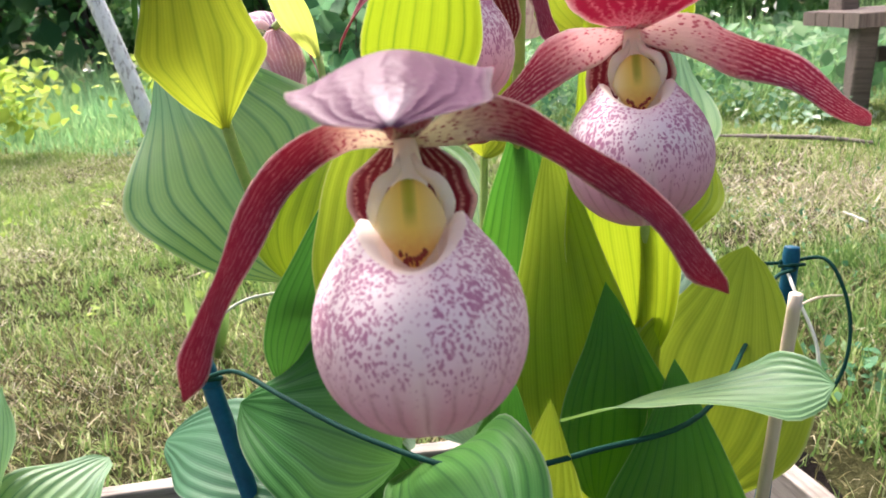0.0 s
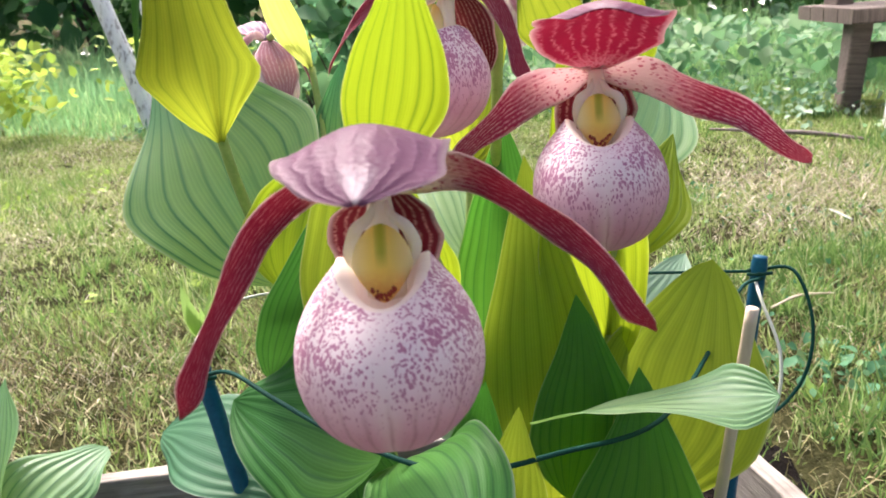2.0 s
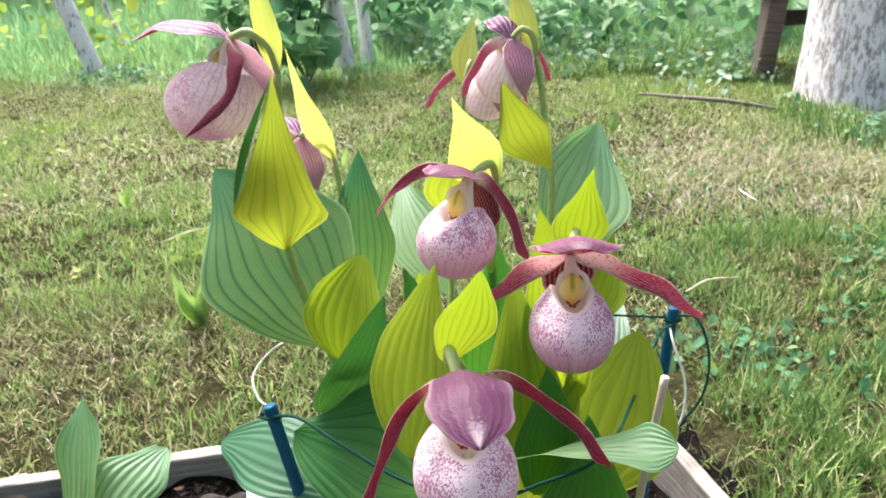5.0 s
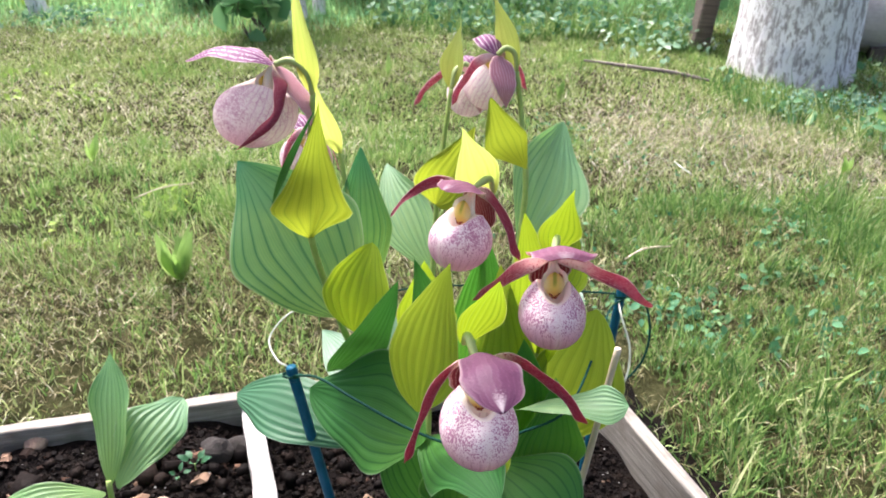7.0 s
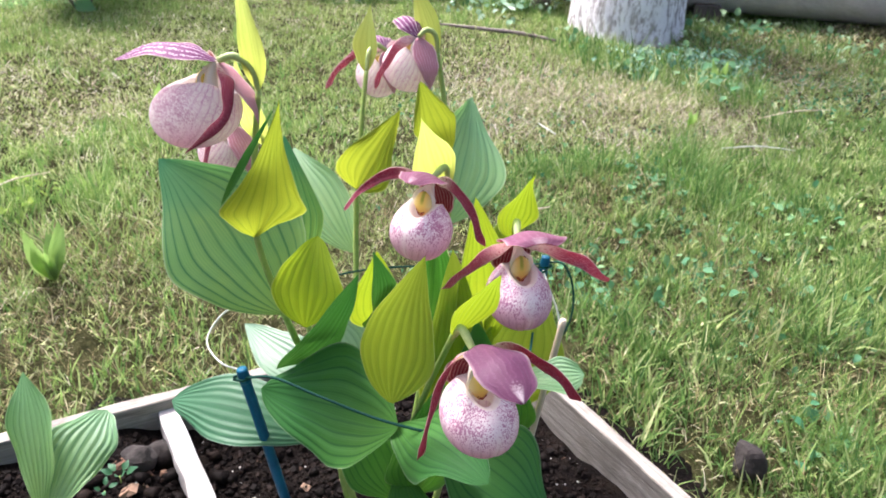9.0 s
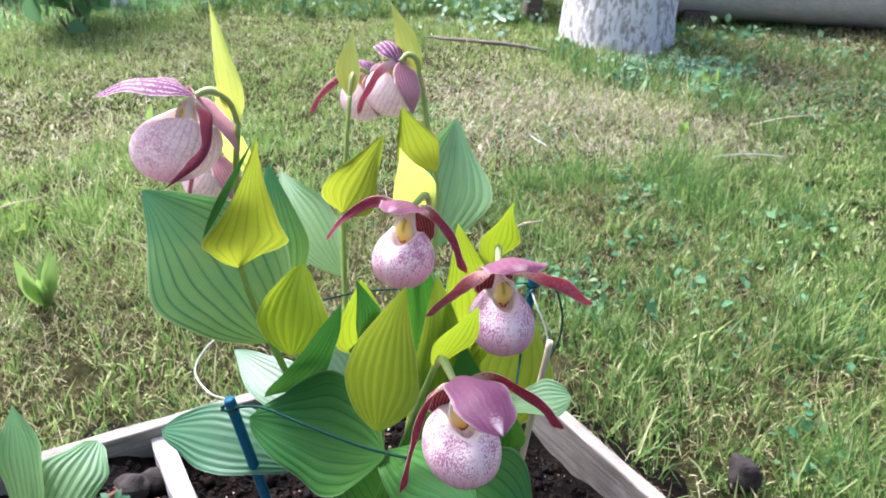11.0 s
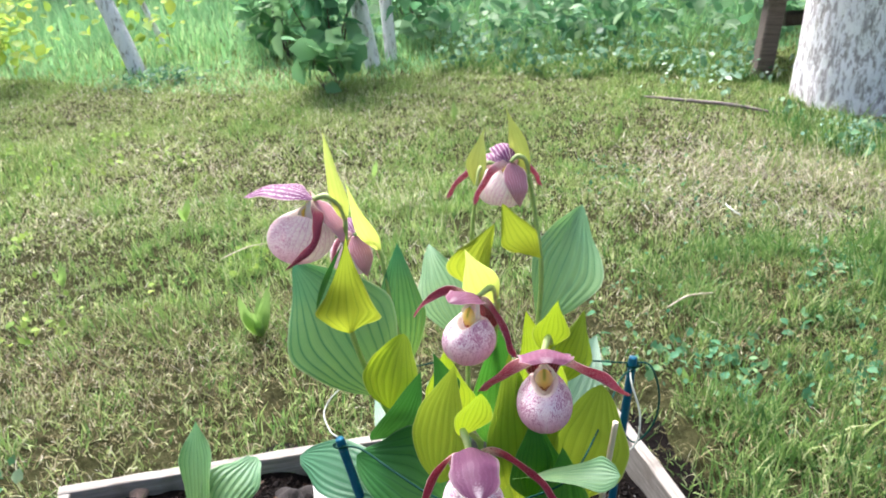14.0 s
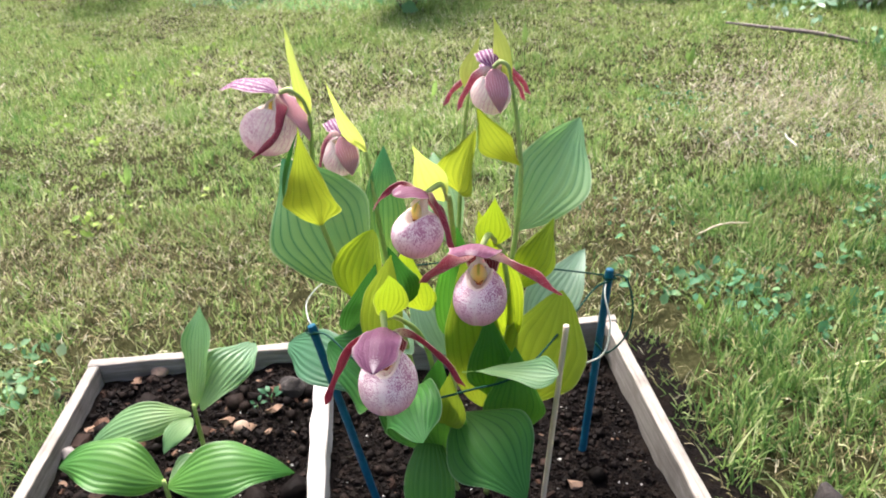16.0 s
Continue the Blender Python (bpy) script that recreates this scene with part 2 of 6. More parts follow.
def petal_material(name, main, line, pale, pale_base=True, stripes=9, strength=0.55, through_amount=0.3, tip_pale=0.0, sharp=4.0, root_end=0.39, wiggle=1.0, rim_pale=0.8, dot=0.92):
    """Petal or sepal with long pale or dark lines and a freckled base."""
    m, nt, p = material(name)
    tc, u, v = coords(nt)
    ob = tc.outputs["Object"]
    def along(a, b):
        c = nt.nodes.new("ShaderNodeCombineXYZ")
        nt.links.new(maths(nt, "MULTIPLY", u, a), c.inputs[0])
        nt.links.new(maths(nt, "MULTIPLY", v, b), c.inputs[1])
        return c.outputs[0]

    wig = maths(nt, "ADD", maths(nt, "MULTIPLY", u, stripes), maths(nt, "ADD", maths(nt, "MULTIPLY", noise_of(nt, ob, 150, 3), 1.3 * wiggle), maths(nt, "MULTIPLY", noise_of(nt, along(2.5, 22.0), 1.6, 2), 0.7 * wiggle)))
    st = maths(nt, "POWER", maths(nt, "ABSOLUTE", maths(nt, "SINE", maths(nt, "MULTIPLY", wig, math.pi))), sharp)
    brk = noise_of(nt, along(9.0, 22.0), 2.0, 3)
    base = blend(nt, noise_of(nt, ob, 70, 3), main, tuple(0.62 * c for c in main))
    amt = maths(nt, "MULTIPLY", maths(nt, "MULTIPLY", st, strength), maths(nt, "SUBTRACT", maths(nt, "MULTIPLY", brk, 6.0), 2.4, clamp=True), clamp=True)
    base = blend(nt, amt, base, line)
    if pale_base:
        dash, c = spots_of(nt, along(11.0, 46.0), 1.0, 0.9)
        dots = maths(nt, "MULTIPLY", maths(nt, "SUBTRACT", maths(nt, "MULTIPLY", brk, 0.78), dash), 8.0, clamp=True)
        root = blend(nt, maths(nt, "MULTIPLY", dots, dot), pale, main)
        k = ramp(nt, maths(nt, "ADD", v, maths(nt, "MULTIPLY", brk, 0.24)), (root_end - 0.18, (1.0,) * 3), (root_end, (0.0,) * 3))
        base = blend(nt, maths(nt, "MULTIPLY", k, 0.92), base, root)
    if tip_pale:
        across = maths(nt, "SUBTRACT", u, 0.5)
        mid = maths(nt, "SUBTRACT", 1.0, maths(nt, "MULTIPLY", maths(nt, "MULTIPLY", across, across), 34.0), clamp=True)
        tipk = maths(nt, "MULTIPLY", maths(nt, "SUBTRACT", maths(nt, "ADD", v, maths(nt, "MULTIPLY", brk, 0.3)), 0.92), 7.0, clamp=True)
        base = blend(nt, maths(nt, "MULTIPLY", maths(nt, "MULTIPLY", tipk, mid), tip_pale), base, (0.95, 0.90, 0.91))
    off = maths(nt, "ABSOLUTE", maths(nt, "SUBTRACT", u, 0.5))
    rim = maths(nt, "MULTIPLY", maths(nt, "SUBTRACT", off, 0.44), 18.0, clamp=True)
    base = blend(nt, maths(nt, "MULTIPLY", rim, rim_pale), base, (0.92, 0.78, 0.74))
    nt.links.new(base, p.inputs["Base Color"])
    p.inputs["Roughness"].default_value = 0.5
    p.inputs["Specular IOR Level"].default_value = 0.2
    p.inputs["Sheen Weight"].default_value = 0.04
    bump(nt, p, maths(nt, "ADD", st, brk), 0.3, 0.0006)
    see_through(m, nt, p, base, through_amount)
    return m


POUCH = pouch_material("slipper_pouch", 0.002)
POUCH_ROSE = pouch_material("slipper_pouch_rosy", 0.002, 0.6, 0.42)
POUCH_SIDE = pouch_material("slipper_pouch_side", 0.022, 0.0, 0.4, 0.6, 0.44, 0.5)
PETAL = petal_material("petal_maroon", (0.38, 0.055, 0.105), (0.78, 0.46, 0.48), (0.97, 0.91, 0.76), stripes=9, strength=0.5, sharp=8.0, through_amount=0.55, wiggle=1.2)
PETAL_ROSE = petal_material("petal_rose", (0.55, 0.075, 0.165), (0.93, 0.70, 0.72), (0.95, 0.77, 0.77), stripes=9, strength=0.8, through_amount=0.48, root_end=0.47, dot=0.8)
SEPAL_OUT = petal_material("sepal_lilac", (0.155, 0.052, 0.115), (0.36, 0.20, 0.30), (0.8, 0.7, 0.7), False, 9, 0.12, 0.32, 0.45, 5.0, wiggle=1.2, rim_pale=0.3)
SEPAL_LILAC = petal_material("sepal_pale_lilac", (0.40, 0.17, 0.28), (0.62, 0.42, 0.52), (0.8, 0.7, 0.7), False, 9, 0.2, 0.55, 0.4, 6.0, rim_pale=0.5)
SEPAL_BACK = petal_material("sepal_plum", (0.21, 0.055, 0.165), (0.90, 0.76, 0.84), (0.8, 0.7, 0.6), False, 7, 0.85, 0.2, 0.0, 8.0, wiggle=0.6, rim_pale=0.5)
SEPAL_IN = petal_material("sepal_crimson", (0.62, 0.045, 0.11), (0.90, 0.46, 0.48), (0.9, 0.6, 0.55), True, 9, 0.6, 0.58, sharp=10.0, root_end=0.28)
SYN = petal_material("synsepal_striped", (0.30, 0.03, 0.05), (0.74, 0.42, 0.36), (0.7, 0.5, 0.3), False, 11, 0.9, 0.36, sharp=6.0, wiggle=0.25)
SYN_BACK = petal_material("synsepal_maroon", (0.64, 0.27, 0.33), (0.90, 0.70, 0.70), (0.7, 0.5, 0.3), False, 9, 0.6, 0.14, sharp=8.0, wiggle=0.9)


def plain(name, colour, rough=0.5, other=None, scale=40.0, relief=0.3, size=0.001, metal=0.0, stretch=(1, 1, 1), through_amount=0.0):
    m, nt, p = material(name)
    tc = nt.nodes.new("ShaderNodeTexCoord")
    vec = mapped(nt, tc.outputs["Object"], stretch)
    a, b = noise_of(nt, vec, scale, 5), noise_of(nt, vec, scale * 7, 3)
    other = other or tuple(0.6 * c for c in colour)
    mixed = maths(nt, "ADD", maths(nt, "MULTIPLY", a, 0.65), maths(nt, "MULTIPLY", b, 0.35))
    col = ramp(nt, mixed, (0.36, other), (0.62, colour))
    nt.links.new(col, p.inputs["Base Color"])
    p.inputs["Roughness"].default_value, p.inputs["Metallic"].default_value = rough, metal
    bump(nt, p, mixed, relief, size)
    if through_amount:
        see_through(m, nt, p, col, through_amount)
    return m




def staminode_material():
    """Butter-yellow shield with a green groove and an orange blush."""
    m, nt, p = material("staminode_yellow")
    tc = nt.nodes.new("ShaderNodeTexCoord")
    sep = nt.nodes.new("ShaderNodeSeparateXYZ")
    nt.links.new(tc.outputs["Object"], sep.inputs[0])
    x2 = maths(nt, "MULTIPLY", sep.outputs[0], sep.outputs[0])
    mid = maths(nt, "SUBTRACT", 1.0, maths(nt, "MULTIPLY", x2, 350000.0), clamp=True)
    up = maths(nt, "MULTIPLY", maths(nt, "ADD", sep.outputs[2], 0.001), 260.0, clamp=True)
    low = maths(nt, "MULTIPLY", maths(nt, "SUBTRACT", -0.0005, sep.outputs[2]), 220.0, clamp=True)
    col = blend(nt, maths(nt, "MULTIPLY", x2, 22000.0, clamp=True), (0.95, 0.78, 0.17), (0.97, 0.89, 0.50))
    col = blend(nt, maths(nt, "MULTIPLY", mid, up), col, (0.50, 0.55, 0.06))
    fine = noise_of(nt, tc.outputs["Object"], 900, 3)
    col = blend(nt, maths(nt, "MULTIPLY", maths(nt, "MULTIPLY", low, fine), 0.9), col, (0.80, 0.40, 0.10))
    nt.links.new(col, p.inputs["Base Color"])
    p.inputs["Roughness"].default_value = 0.4
    bump(nt, p, fine, 0.2, 0.0004)
    see_through(m, nt, p, col, 0.35)
    return m


STAMINODE = staminode_material()
STAM_SPOT = plain("staminode_red", (0.34, 0.05, 0.02), 0.5)
CREAM = plain("column_cream", (0.97, 0.94, 0.84), 0.45, (0.95, 0.89, 0.72), 120, 0.2, 0.0005, through_amount=0.25)
STEM = plain("stem_green", (0.38, 0.50, 0.14), 0.5, (0.26, 0.40, 0.09), 120, 0.4, 0.0006, through_amount=0.1)
OVARY = plain("ovary_green", (0.40, 0.50, 0.18), 0.5, (0.28, 0.38, 0.12), 160, 0.4, 0.0006)
STAKE = plain("stake_blue_plastic", (0.008, 0.115, 0.20), 0.4, (0.005, 0.07, 0.135), 70, 0.35, 0.001)
STAKE.node_tree.nodes["Principled BSDF"].inputs["Specular IOR Level"].default_value = 0.2
WIRE = plain("wire_green_plastic", (0.010, 0.06, 0.045), 0.6, (0.007, 0.045, 0.035), 90, 0.2, 0.0005)
WIRE_PALE = plain("wire_worn_pale", (0.60, 0.64, 0.58), 0.4, (0.40, 0.45, 0.38), 90, 0.2, 0.0005)
WIRE.node_tree.nodes["Principled BSDF"].inputs["Specular IOR Level"].default_value = 0.08
BAMBOO = plain("bamboo", (0.66, 0.58, 0.45), 0.5, (0.54, 0.45, 0.32), 60, 0.3, 0.0005, stretch=(1, 1, 0.1))


def wood_material(name, light, dark, stain, grain=(90, 90, 4)):
    """Weathered board: long grain, cracks and grey stains."""
    m, nt, p = material(name)
    tc = nt.nodes.new("ShaderNodeTexCoord")
    ob = tc.outputs["Object"]
    g = noise_of(nt, mapped(nt, ob, grain), 1.0, 6, 0.7)
    f = noise_of(nt, mapped(nt, ob, tuple(4 * c for c in grain)), 1.0, 3, 0.7)
    s = noise_of(nt, ob, 16, 4)
    col = ramp(nt, maths(nt, "ADD", maths(nt, "MULTIPLY", g, 0.7), maths(nt, "MULTIPLY", f, 0.3)), (0.36, dark), (0.60, light))
    col = blend(nt, maths(nt, "MULTIPLY", maths(nt, "SUBTRACT", s, 0.47, clamp=True), 3.0, clamp=True), col, stain)
    nt.links.new(col, p.inputs["Base Color"])
    p.inputs["Roughness"].default_value = 0.75
    bump(nt, p, maths(nt, "ADD", g, maths(nt, "MULTIPLY", f, 0.6)), 0.7, 0.002)
    return m


BOARD = wood_material("board_weathered", (0.37, 0.345, 0.305), (0.185, 0.168, 0.145), (0.12, 0.102, 0.08), (4, 90, 90))
BOARD_WHITE = wood_material("board_white_flaking", (0.58, 0.57, 0.55), (0.40, 0.385, 0.365), (0.19, 0.17, 0.15), (4, 60, 60))
BEAM = wood_material("beam_brown", (0.15, 0.12, 0.10), (0.06, 0.046, 0.04), (0.10, 0.085, 0.07))
STICK = wood_material("stick_grey", (0.24, 0.205, 0.18), (0.11, 0.092, 0.08), (0.17, 0.145, 0.125), (60, 60, 60))
GREY_LOG = wood_material("log_grey", (0.72, 0.68, 0.68), (0.54, 0.50, 0.50), (0.60, 0.55, 0.54), (3, 40, 40))


def bark_material(name, cover):
    """Lime-washed bark: white paint flaked off cracked grey-brown bark."""
    m, nt, p = material(name)
    tc = nt.nodes.new("ShaderNodeTexCoord")
    ob = tc.outputs["Object"]
    n1 = noise_of(nt, mapped(nt, ob, (52, 52, 17)), 1.0, 6, 0.74)
    n2 = noise_of(nt, mapped(nt, ob, (90, 90, 40)), 1.0, 4, 0.7)
    mixed = maths(nt, "ADD", maths(nt, "MULTIPLY", n1, 0.75), maths(nt, "MULTIPLY", n2, 0.25))
    paint = ramp(nt, mixed, (cover, (0.0,) * 3), (cover + 0.06, (1.0,) * 3))
    barkc = ramp(nt, n2, (0.3, (0.28, 0.26, 0.255)), (0.7, (0.55, 0.53, 0.53)))
    white = ramp(nt, n2, (0.3, (0.84, 0.85, 0.88)), (0.7, (0.92, 0.92, 0.93)))
    nt.links.new(blend(nt, paint, barkc, white), p.inputs["Base Color"])
    p.inputs["Roughness"].default_value = 0.85
    bump(nt, p, mixed, 0.8, 0.012)
    return m


BARK = bark_material("bark_limewashed", 0.455)
BIRCH = bark_material("bark_birch", 0.42)


def soil_material():
    m, nt, p = material("soil_dark_damp")
    tc = nt.nodes.new("ShaderNodeTexCoord")
    ob = tc.outputs["Object"]
    n1, n2 = noise_of(nt, ob, 45, 6, 0.7), noise_of(nt, ob, 260, 4)
    col = ramp(nt, n1, (0.38, (0.004, 0.003, 0.003)), (0.62, (0.012, 0.009, 0.007)), (0.78, (0.035, 0.024, 0.018)))
    nt.links.new(col, p.inputs["Base Color"])
    p.inputs["Roughness"].default_value = 0.8
    p.inputs["Specular IOR Level"].default_value = 0.06
    bump(nt, p, maths(nt, "ADD", n1, n2), 1.0, 0.006)
    return m


def crumb_material(name, *colours):
    m, nt, p = material(name)
    geo = nt.nodes.new("ShaderNodeNewGeometry")
    stops = [(i / max(1, len(colours) - 1), c) for i, c in enumerate(colours)]
    tc = nt.nodes.new("ShaderNodeTexCoord")
    n = noise_of(nt, tc.outputs["Object"], 180, 4)
    base = ramp(nt, geo.outputs["Random Per Island"], *stops)
    nt.links.new(blend(nt, maths(nt, "MULTIPLY", n, 0.6), base, (0.007, 0.005, 0.004)), p.inputs["Base Color"])
    p.inputs["Roughness"].default_value = 0.65
    p.inputs["Specular IOR Level"].default_value = 0.06
    bump(nt, p, n, 0.6, 0.002)
    return m


SOIL = soil_material()
PERLITE = plain("perlite", (0.62, 0.60, 0.56), 0.8, (0.4, 0.38, 0.35), 300)
CRUMB = crumb_material("soil_crumbs", (0.003, 0.002, 0.002), (0.004, 0.003, 0.003), (0.006, 0.005, 0.004), (0.022, 0.015, 0.012), (0.004, 0.003, 0.003))
CHIP = crumb_material("bark_chips", (0.014, 0.009, 0.008), (0.05, 0.03, 0.022), (0.16, 0.09, 0.06), (0.40, 0.27, 0.19))


def ground_material():
    m, nt, p = material("lawn_ground")
    tc = nt.nodes.new("ShaderNodeTexCoord")
    ob = tc.outputs["Object"]
    n1, n2, n3 = noise_of(nt, ob, 1.3, 4), noise_of(nt, ob, 40, 5, 0.7), noise_of(nt, ob, 300, 3)
    col = ramp(nt, n2, (0.36, (0.02, 0.019, 0.009)), (0.52, (0.07, 0.07, 0.03)), (0.74, (0.17, 0.165, 0.08)))
    col = blend(nt, maths(nt, "MULTIPLY", n1, 0.6), col, (0.075, 0.085, 0.03))
    nt.links.new(col, p.inputs["Base Color"])
    p.inputs["Roughness"].default_value = 0.95
    p.inputs["Specular IOR Level"].default_value = 0.04
    bump(nt, p, maths(nt, "ADD", n2, n3), 1.0, 0.02)
    return m


def blade_material(name, stops, patch_colour, patch_amount, shine=0.35, scale=1.6):
    """Grass: every blade a tint of its own, in drier and greener patches."""
    m, nt, p = material(name)
    geo = nt.nodes.new("ShaderNodeNewGeometry")
    col = ramp(nt, geo.outputs["Random Per Island"], *stops)
    pn = noise_of(nt, geo.outputs["Position"], scale, 3)
    k = maths(nt, "MULTIPLY", maths(nt, "SUBTRACT", pn, 0.42, clamp=True), 5.0 * patch_amount, clamp=True)
    col = blend(nt, k, col, patch_colour)
    nt.links.new(col, p.inputs["Base Color"])
    p.inputs["Roughness"].default_value = 0.55
    p.inputs["Specular IOR Level"].default_value = 0.2
    see_through(m, nt, p, col, shine)
    return m


GROUND = ground_material()
GRASS = blade_material("grass_blades", [(0.0, (0.09, 0.22, 0.06)), (0.4, (0.25, 0.41, 0.11)), (0.8, (0.40, 0.53, 0.17)), (1.0, (0.70, 0.72, 0.42))], (0.17, 0.33, 0.08), 0.5, 0.4, 4.0)
GRASS_LUSH = blade_material("grass_lush", [(0.0, (0.04, 0.11, 0.03)), (0.45, (0.15, 0.27, 0.07)), (0.8, (0.31, 0.45, 0.135)), (1.0, (0.62, 0.66, 0.36))], (0.15, 0.29, 0.075), 0.5, 0.4, 4.0)
MAT = blade_material("moss_and_stubble", [(0.0, (0.08, 0.12, 0.033)), (0.3, (0.26, 0.36, 0.10)), (0.7, (0.52, 0.62, 0.245)), (1.0, (0.78, 0.79, 0.51))], (0.192, 0.316, 0.0791), 0.65, 0.35, 5.0)
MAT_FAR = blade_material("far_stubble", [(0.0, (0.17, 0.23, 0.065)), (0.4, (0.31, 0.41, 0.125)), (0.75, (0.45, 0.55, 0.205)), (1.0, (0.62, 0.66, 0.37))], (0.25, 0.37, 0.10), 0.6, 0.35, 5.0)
THATCH = blade_material("dry_grass", [(0.0, (0.226, 0.186, 0.113)), (0.5, (0.52, 0.475, 0.316)), (1.0, (0.8, 0.791, 0.633))], (0.407, 0.418, 0.203), 0.4)
HAY = blade_material("bleached_hay", [(0.0, (0.10, 0.08, 0.05)), (0.4, (0.30, 0.26, 0.18)), (0.8, (0.50, 0.46, 0.36)), (1.0, (0.76, 0.73, 0.64))], (0.34, 0.34, 0.18), 0.3, 0.25, 6.0)
THATCH_BROWN = blade_material("brown_thatch", [(0.0, (0.05, 0.042, 0.02)), (0.4, (0.14, 0.12, 0.05)), (0.8, (0.32, 0.28, 0.135)), (1.0, (0.58, 0.53, 0.33))], (0.13, 0.155, 0.048), 0.5, 0.25, 6.0)
MEADOW = blade_material("meadow_grass", [(0.0, (0.20, 0.42, 0.156)), (0.5, (0.33, 0.58, 0.247)), (0.85, (0.46, 0.68, 0.312)), (1.0, (0.62, 0.75, 0.351))], (0.24, 0.50, 0.286), 0.5, 0.5)
HERB = blade_material("herb_leaf", [(0.0, (0.09, 0.25, 0.11)), (0.5, (0.17, 0.34, 0.16)), (1.0, (0.38, 0.52, 0.32))], (0.12, 0.29, 0.13), 0.4, 0.4)
YELLOW_HERB = blade_material("yellow_herb_leaf", [(0.0, (0.26, 0.44, 0.07)), (1.0, (0.50, 0.60, 0.11))], (0.36, 0.52, 0.10), 0.4, 0.5)
LIGHT_WEED = blade_material("light_weed_leaf", [(0.0, (0.22, 0.38, 0.07)), (1.0, (0.42, 0.56, 0.12))], (0.30, 0.48, 0.10), 0.4, 0.45)
SILVER_HERB = blade_material("silver_herb_leaf", [(0.0, (0.20, 0.36, 0.22)), (0.6, (0.38, 0.54, 0.40)), (1.0, (0.66, 0.74, 0.64))], (0.26, 0.44, 0.28), 0.4, 0.35)
BLUE_HERB = blade_material("blue_herb_leaf", [(0.0, (0.10, 0.24, 0.15)), (0.6, (0.22, 0.40, 0.28)), (1.0, (0.42, 0.58, 0.44))], (0.18, 0.36, 0.26), 0.4, 0.35)
EDGE_HERB = blade_material("edge_herb_leaf", [(0.0, (0.05, 0.15, 0.075)), (0.6, (0.12, 0.26, 0.13)), (0.92, (0.22, 0.38, 0.22)), (1.0, (0.55, 0.65, 0.50))], (0.09, 0.22, 0.11), 0.4, 0.35)
WEED = blade_material("weed_leaf", [(0.0, (0.06, 0.20, 0.09)), (0.6, (0.12, 0.30, 0.14)), (1.0, (0.24, 0.40, 0.16))], (0.09, 0.26, 0.15), 0.4)
BUSH = blade_material("bush_leaf", [(0.0, (0.12, 0.30, 0.13)), (0.6, (0.22, 0.42, 0.19)), (1.0, (0.36, 0.56, 0.28))], (0.16, 0.36, 0.16), 0.5, 0.5)
BUSH_DARK = blade_material("bush_leaf_dark", [(0.0, (0.08, 0.22, 0.11)), (0.6, (0.16, 0.35, 0.18)), (1.0, (0.30, 0.50, 0.28))], (0.12, 0.29, 0.14), 0.5, 0.55)
HEDGE = blade_material("hedge_leaf", [(0.0, (0.04, 0.14, 0.05)), (0.6, (0.11, 0.27, 0.10)), (1.0, (0.24, 0.44, 0.16))], (0.06, 0.19, 0.075), 0.5, 0.4, 0.6)
SHRUB = blade_material("shrub_leaf", [(0.0, (0.05, 0.15, 0.04)), (0.6, (0.12, 0.27, 0.08)), (1.0, (0.27, 0.44, 0.14))], (0.09, 0.23, 0.07), 0.5, 0.45, 2.0)
BLOSSOM = plain("white_blossom", (0.80, 0.80, 0.76), 0.6, (0.7, 0.72, 0.62), 60)
TAN = plain("bark_lump_tan", (0.42, 0.31, 0.23), 0.8, (0.20, 0.13, 0.09), 80, 0.8, 0.003)
STONE_DARK = plain("stone_dark", (0.035, 0.029, 0.026), 0.9, (0.012, 0.010, 0.009), 60, 0.9, 0.004)
STONE = plain("stone_grey", (0.30, 0.28, 0.26), 0.8, (0.13, 0.11, 0.10), 40, 0.8, 0.004)


# ---- mesh helpers ----
def grid_mesh(name, pts, uvs=None, mats=(), close_u=False, lower=None):
    """A sheet from an array (rows, columns, 3). lower: a second sheet beneath it, joined along the edges, with the second material."""
    nv, nu = pts.shape[:2]
    verts = pts.reshape(-1, 3)
    idx = np.arange(nv * nu).reshape(nv, nu)
    if close_u:
        idx = np.concatenate([idx, idx[:, :1]], 1)
    q = np.stack([idx[:-1, :-1], idx[:-1, 1:], idx[1:, 1:], idx[1:, :-1]], -1).reshape(-1, 4)
    faces, slot = [q], [np.zeros(len(q), int)]
    if lower is not None:
        verts = np.concatenate([verts, lower.reshape(-1, 3)])
        faces.append(q[:, ::-1] + nv * nu)
        slot.append(np.ones(len(q), int))
        loop = np.concatenate([idx[0, :], idx[1:, -1], idx[-1, -2::-1], idx[-2:0:-1, 0]])
        nxt = np.roll(loop, -1)
        faces.append(np.stack([nxt, loop, loop + nv * nu, nxt + nv * nu], -1))
        slot.append(np.zeros(len(loop), int))
    faces, slot = np.concatenate(faces), np.concatenate(slot)
    me = bpy.data.meshes.new(name)
    me.from_pydata(verts.tolist(), [], faces.tolist())
    if uvs is not None:
        flat = uvs.reshape(-1, 2)
        if lower is not None:
            flat = np.concatenate([flat, flat])
        lay = me.uv_layers.new(name="UVMap")
        li = np.empty(len(me.loops), int)
        me.loops.foreach_get("vertex_index", li)
        lay.data.foreach_set("uv", flat[li].astype(np.float32).ravel())
    for mt in mats:
        me.materials.append(mt)
    me.polygons.foreach_set("material_index", slot.astype(np.int32))
    me.polygons.foreach_set("use_smooth", np.ones(len(faces), bool))
    me.update()
    return me


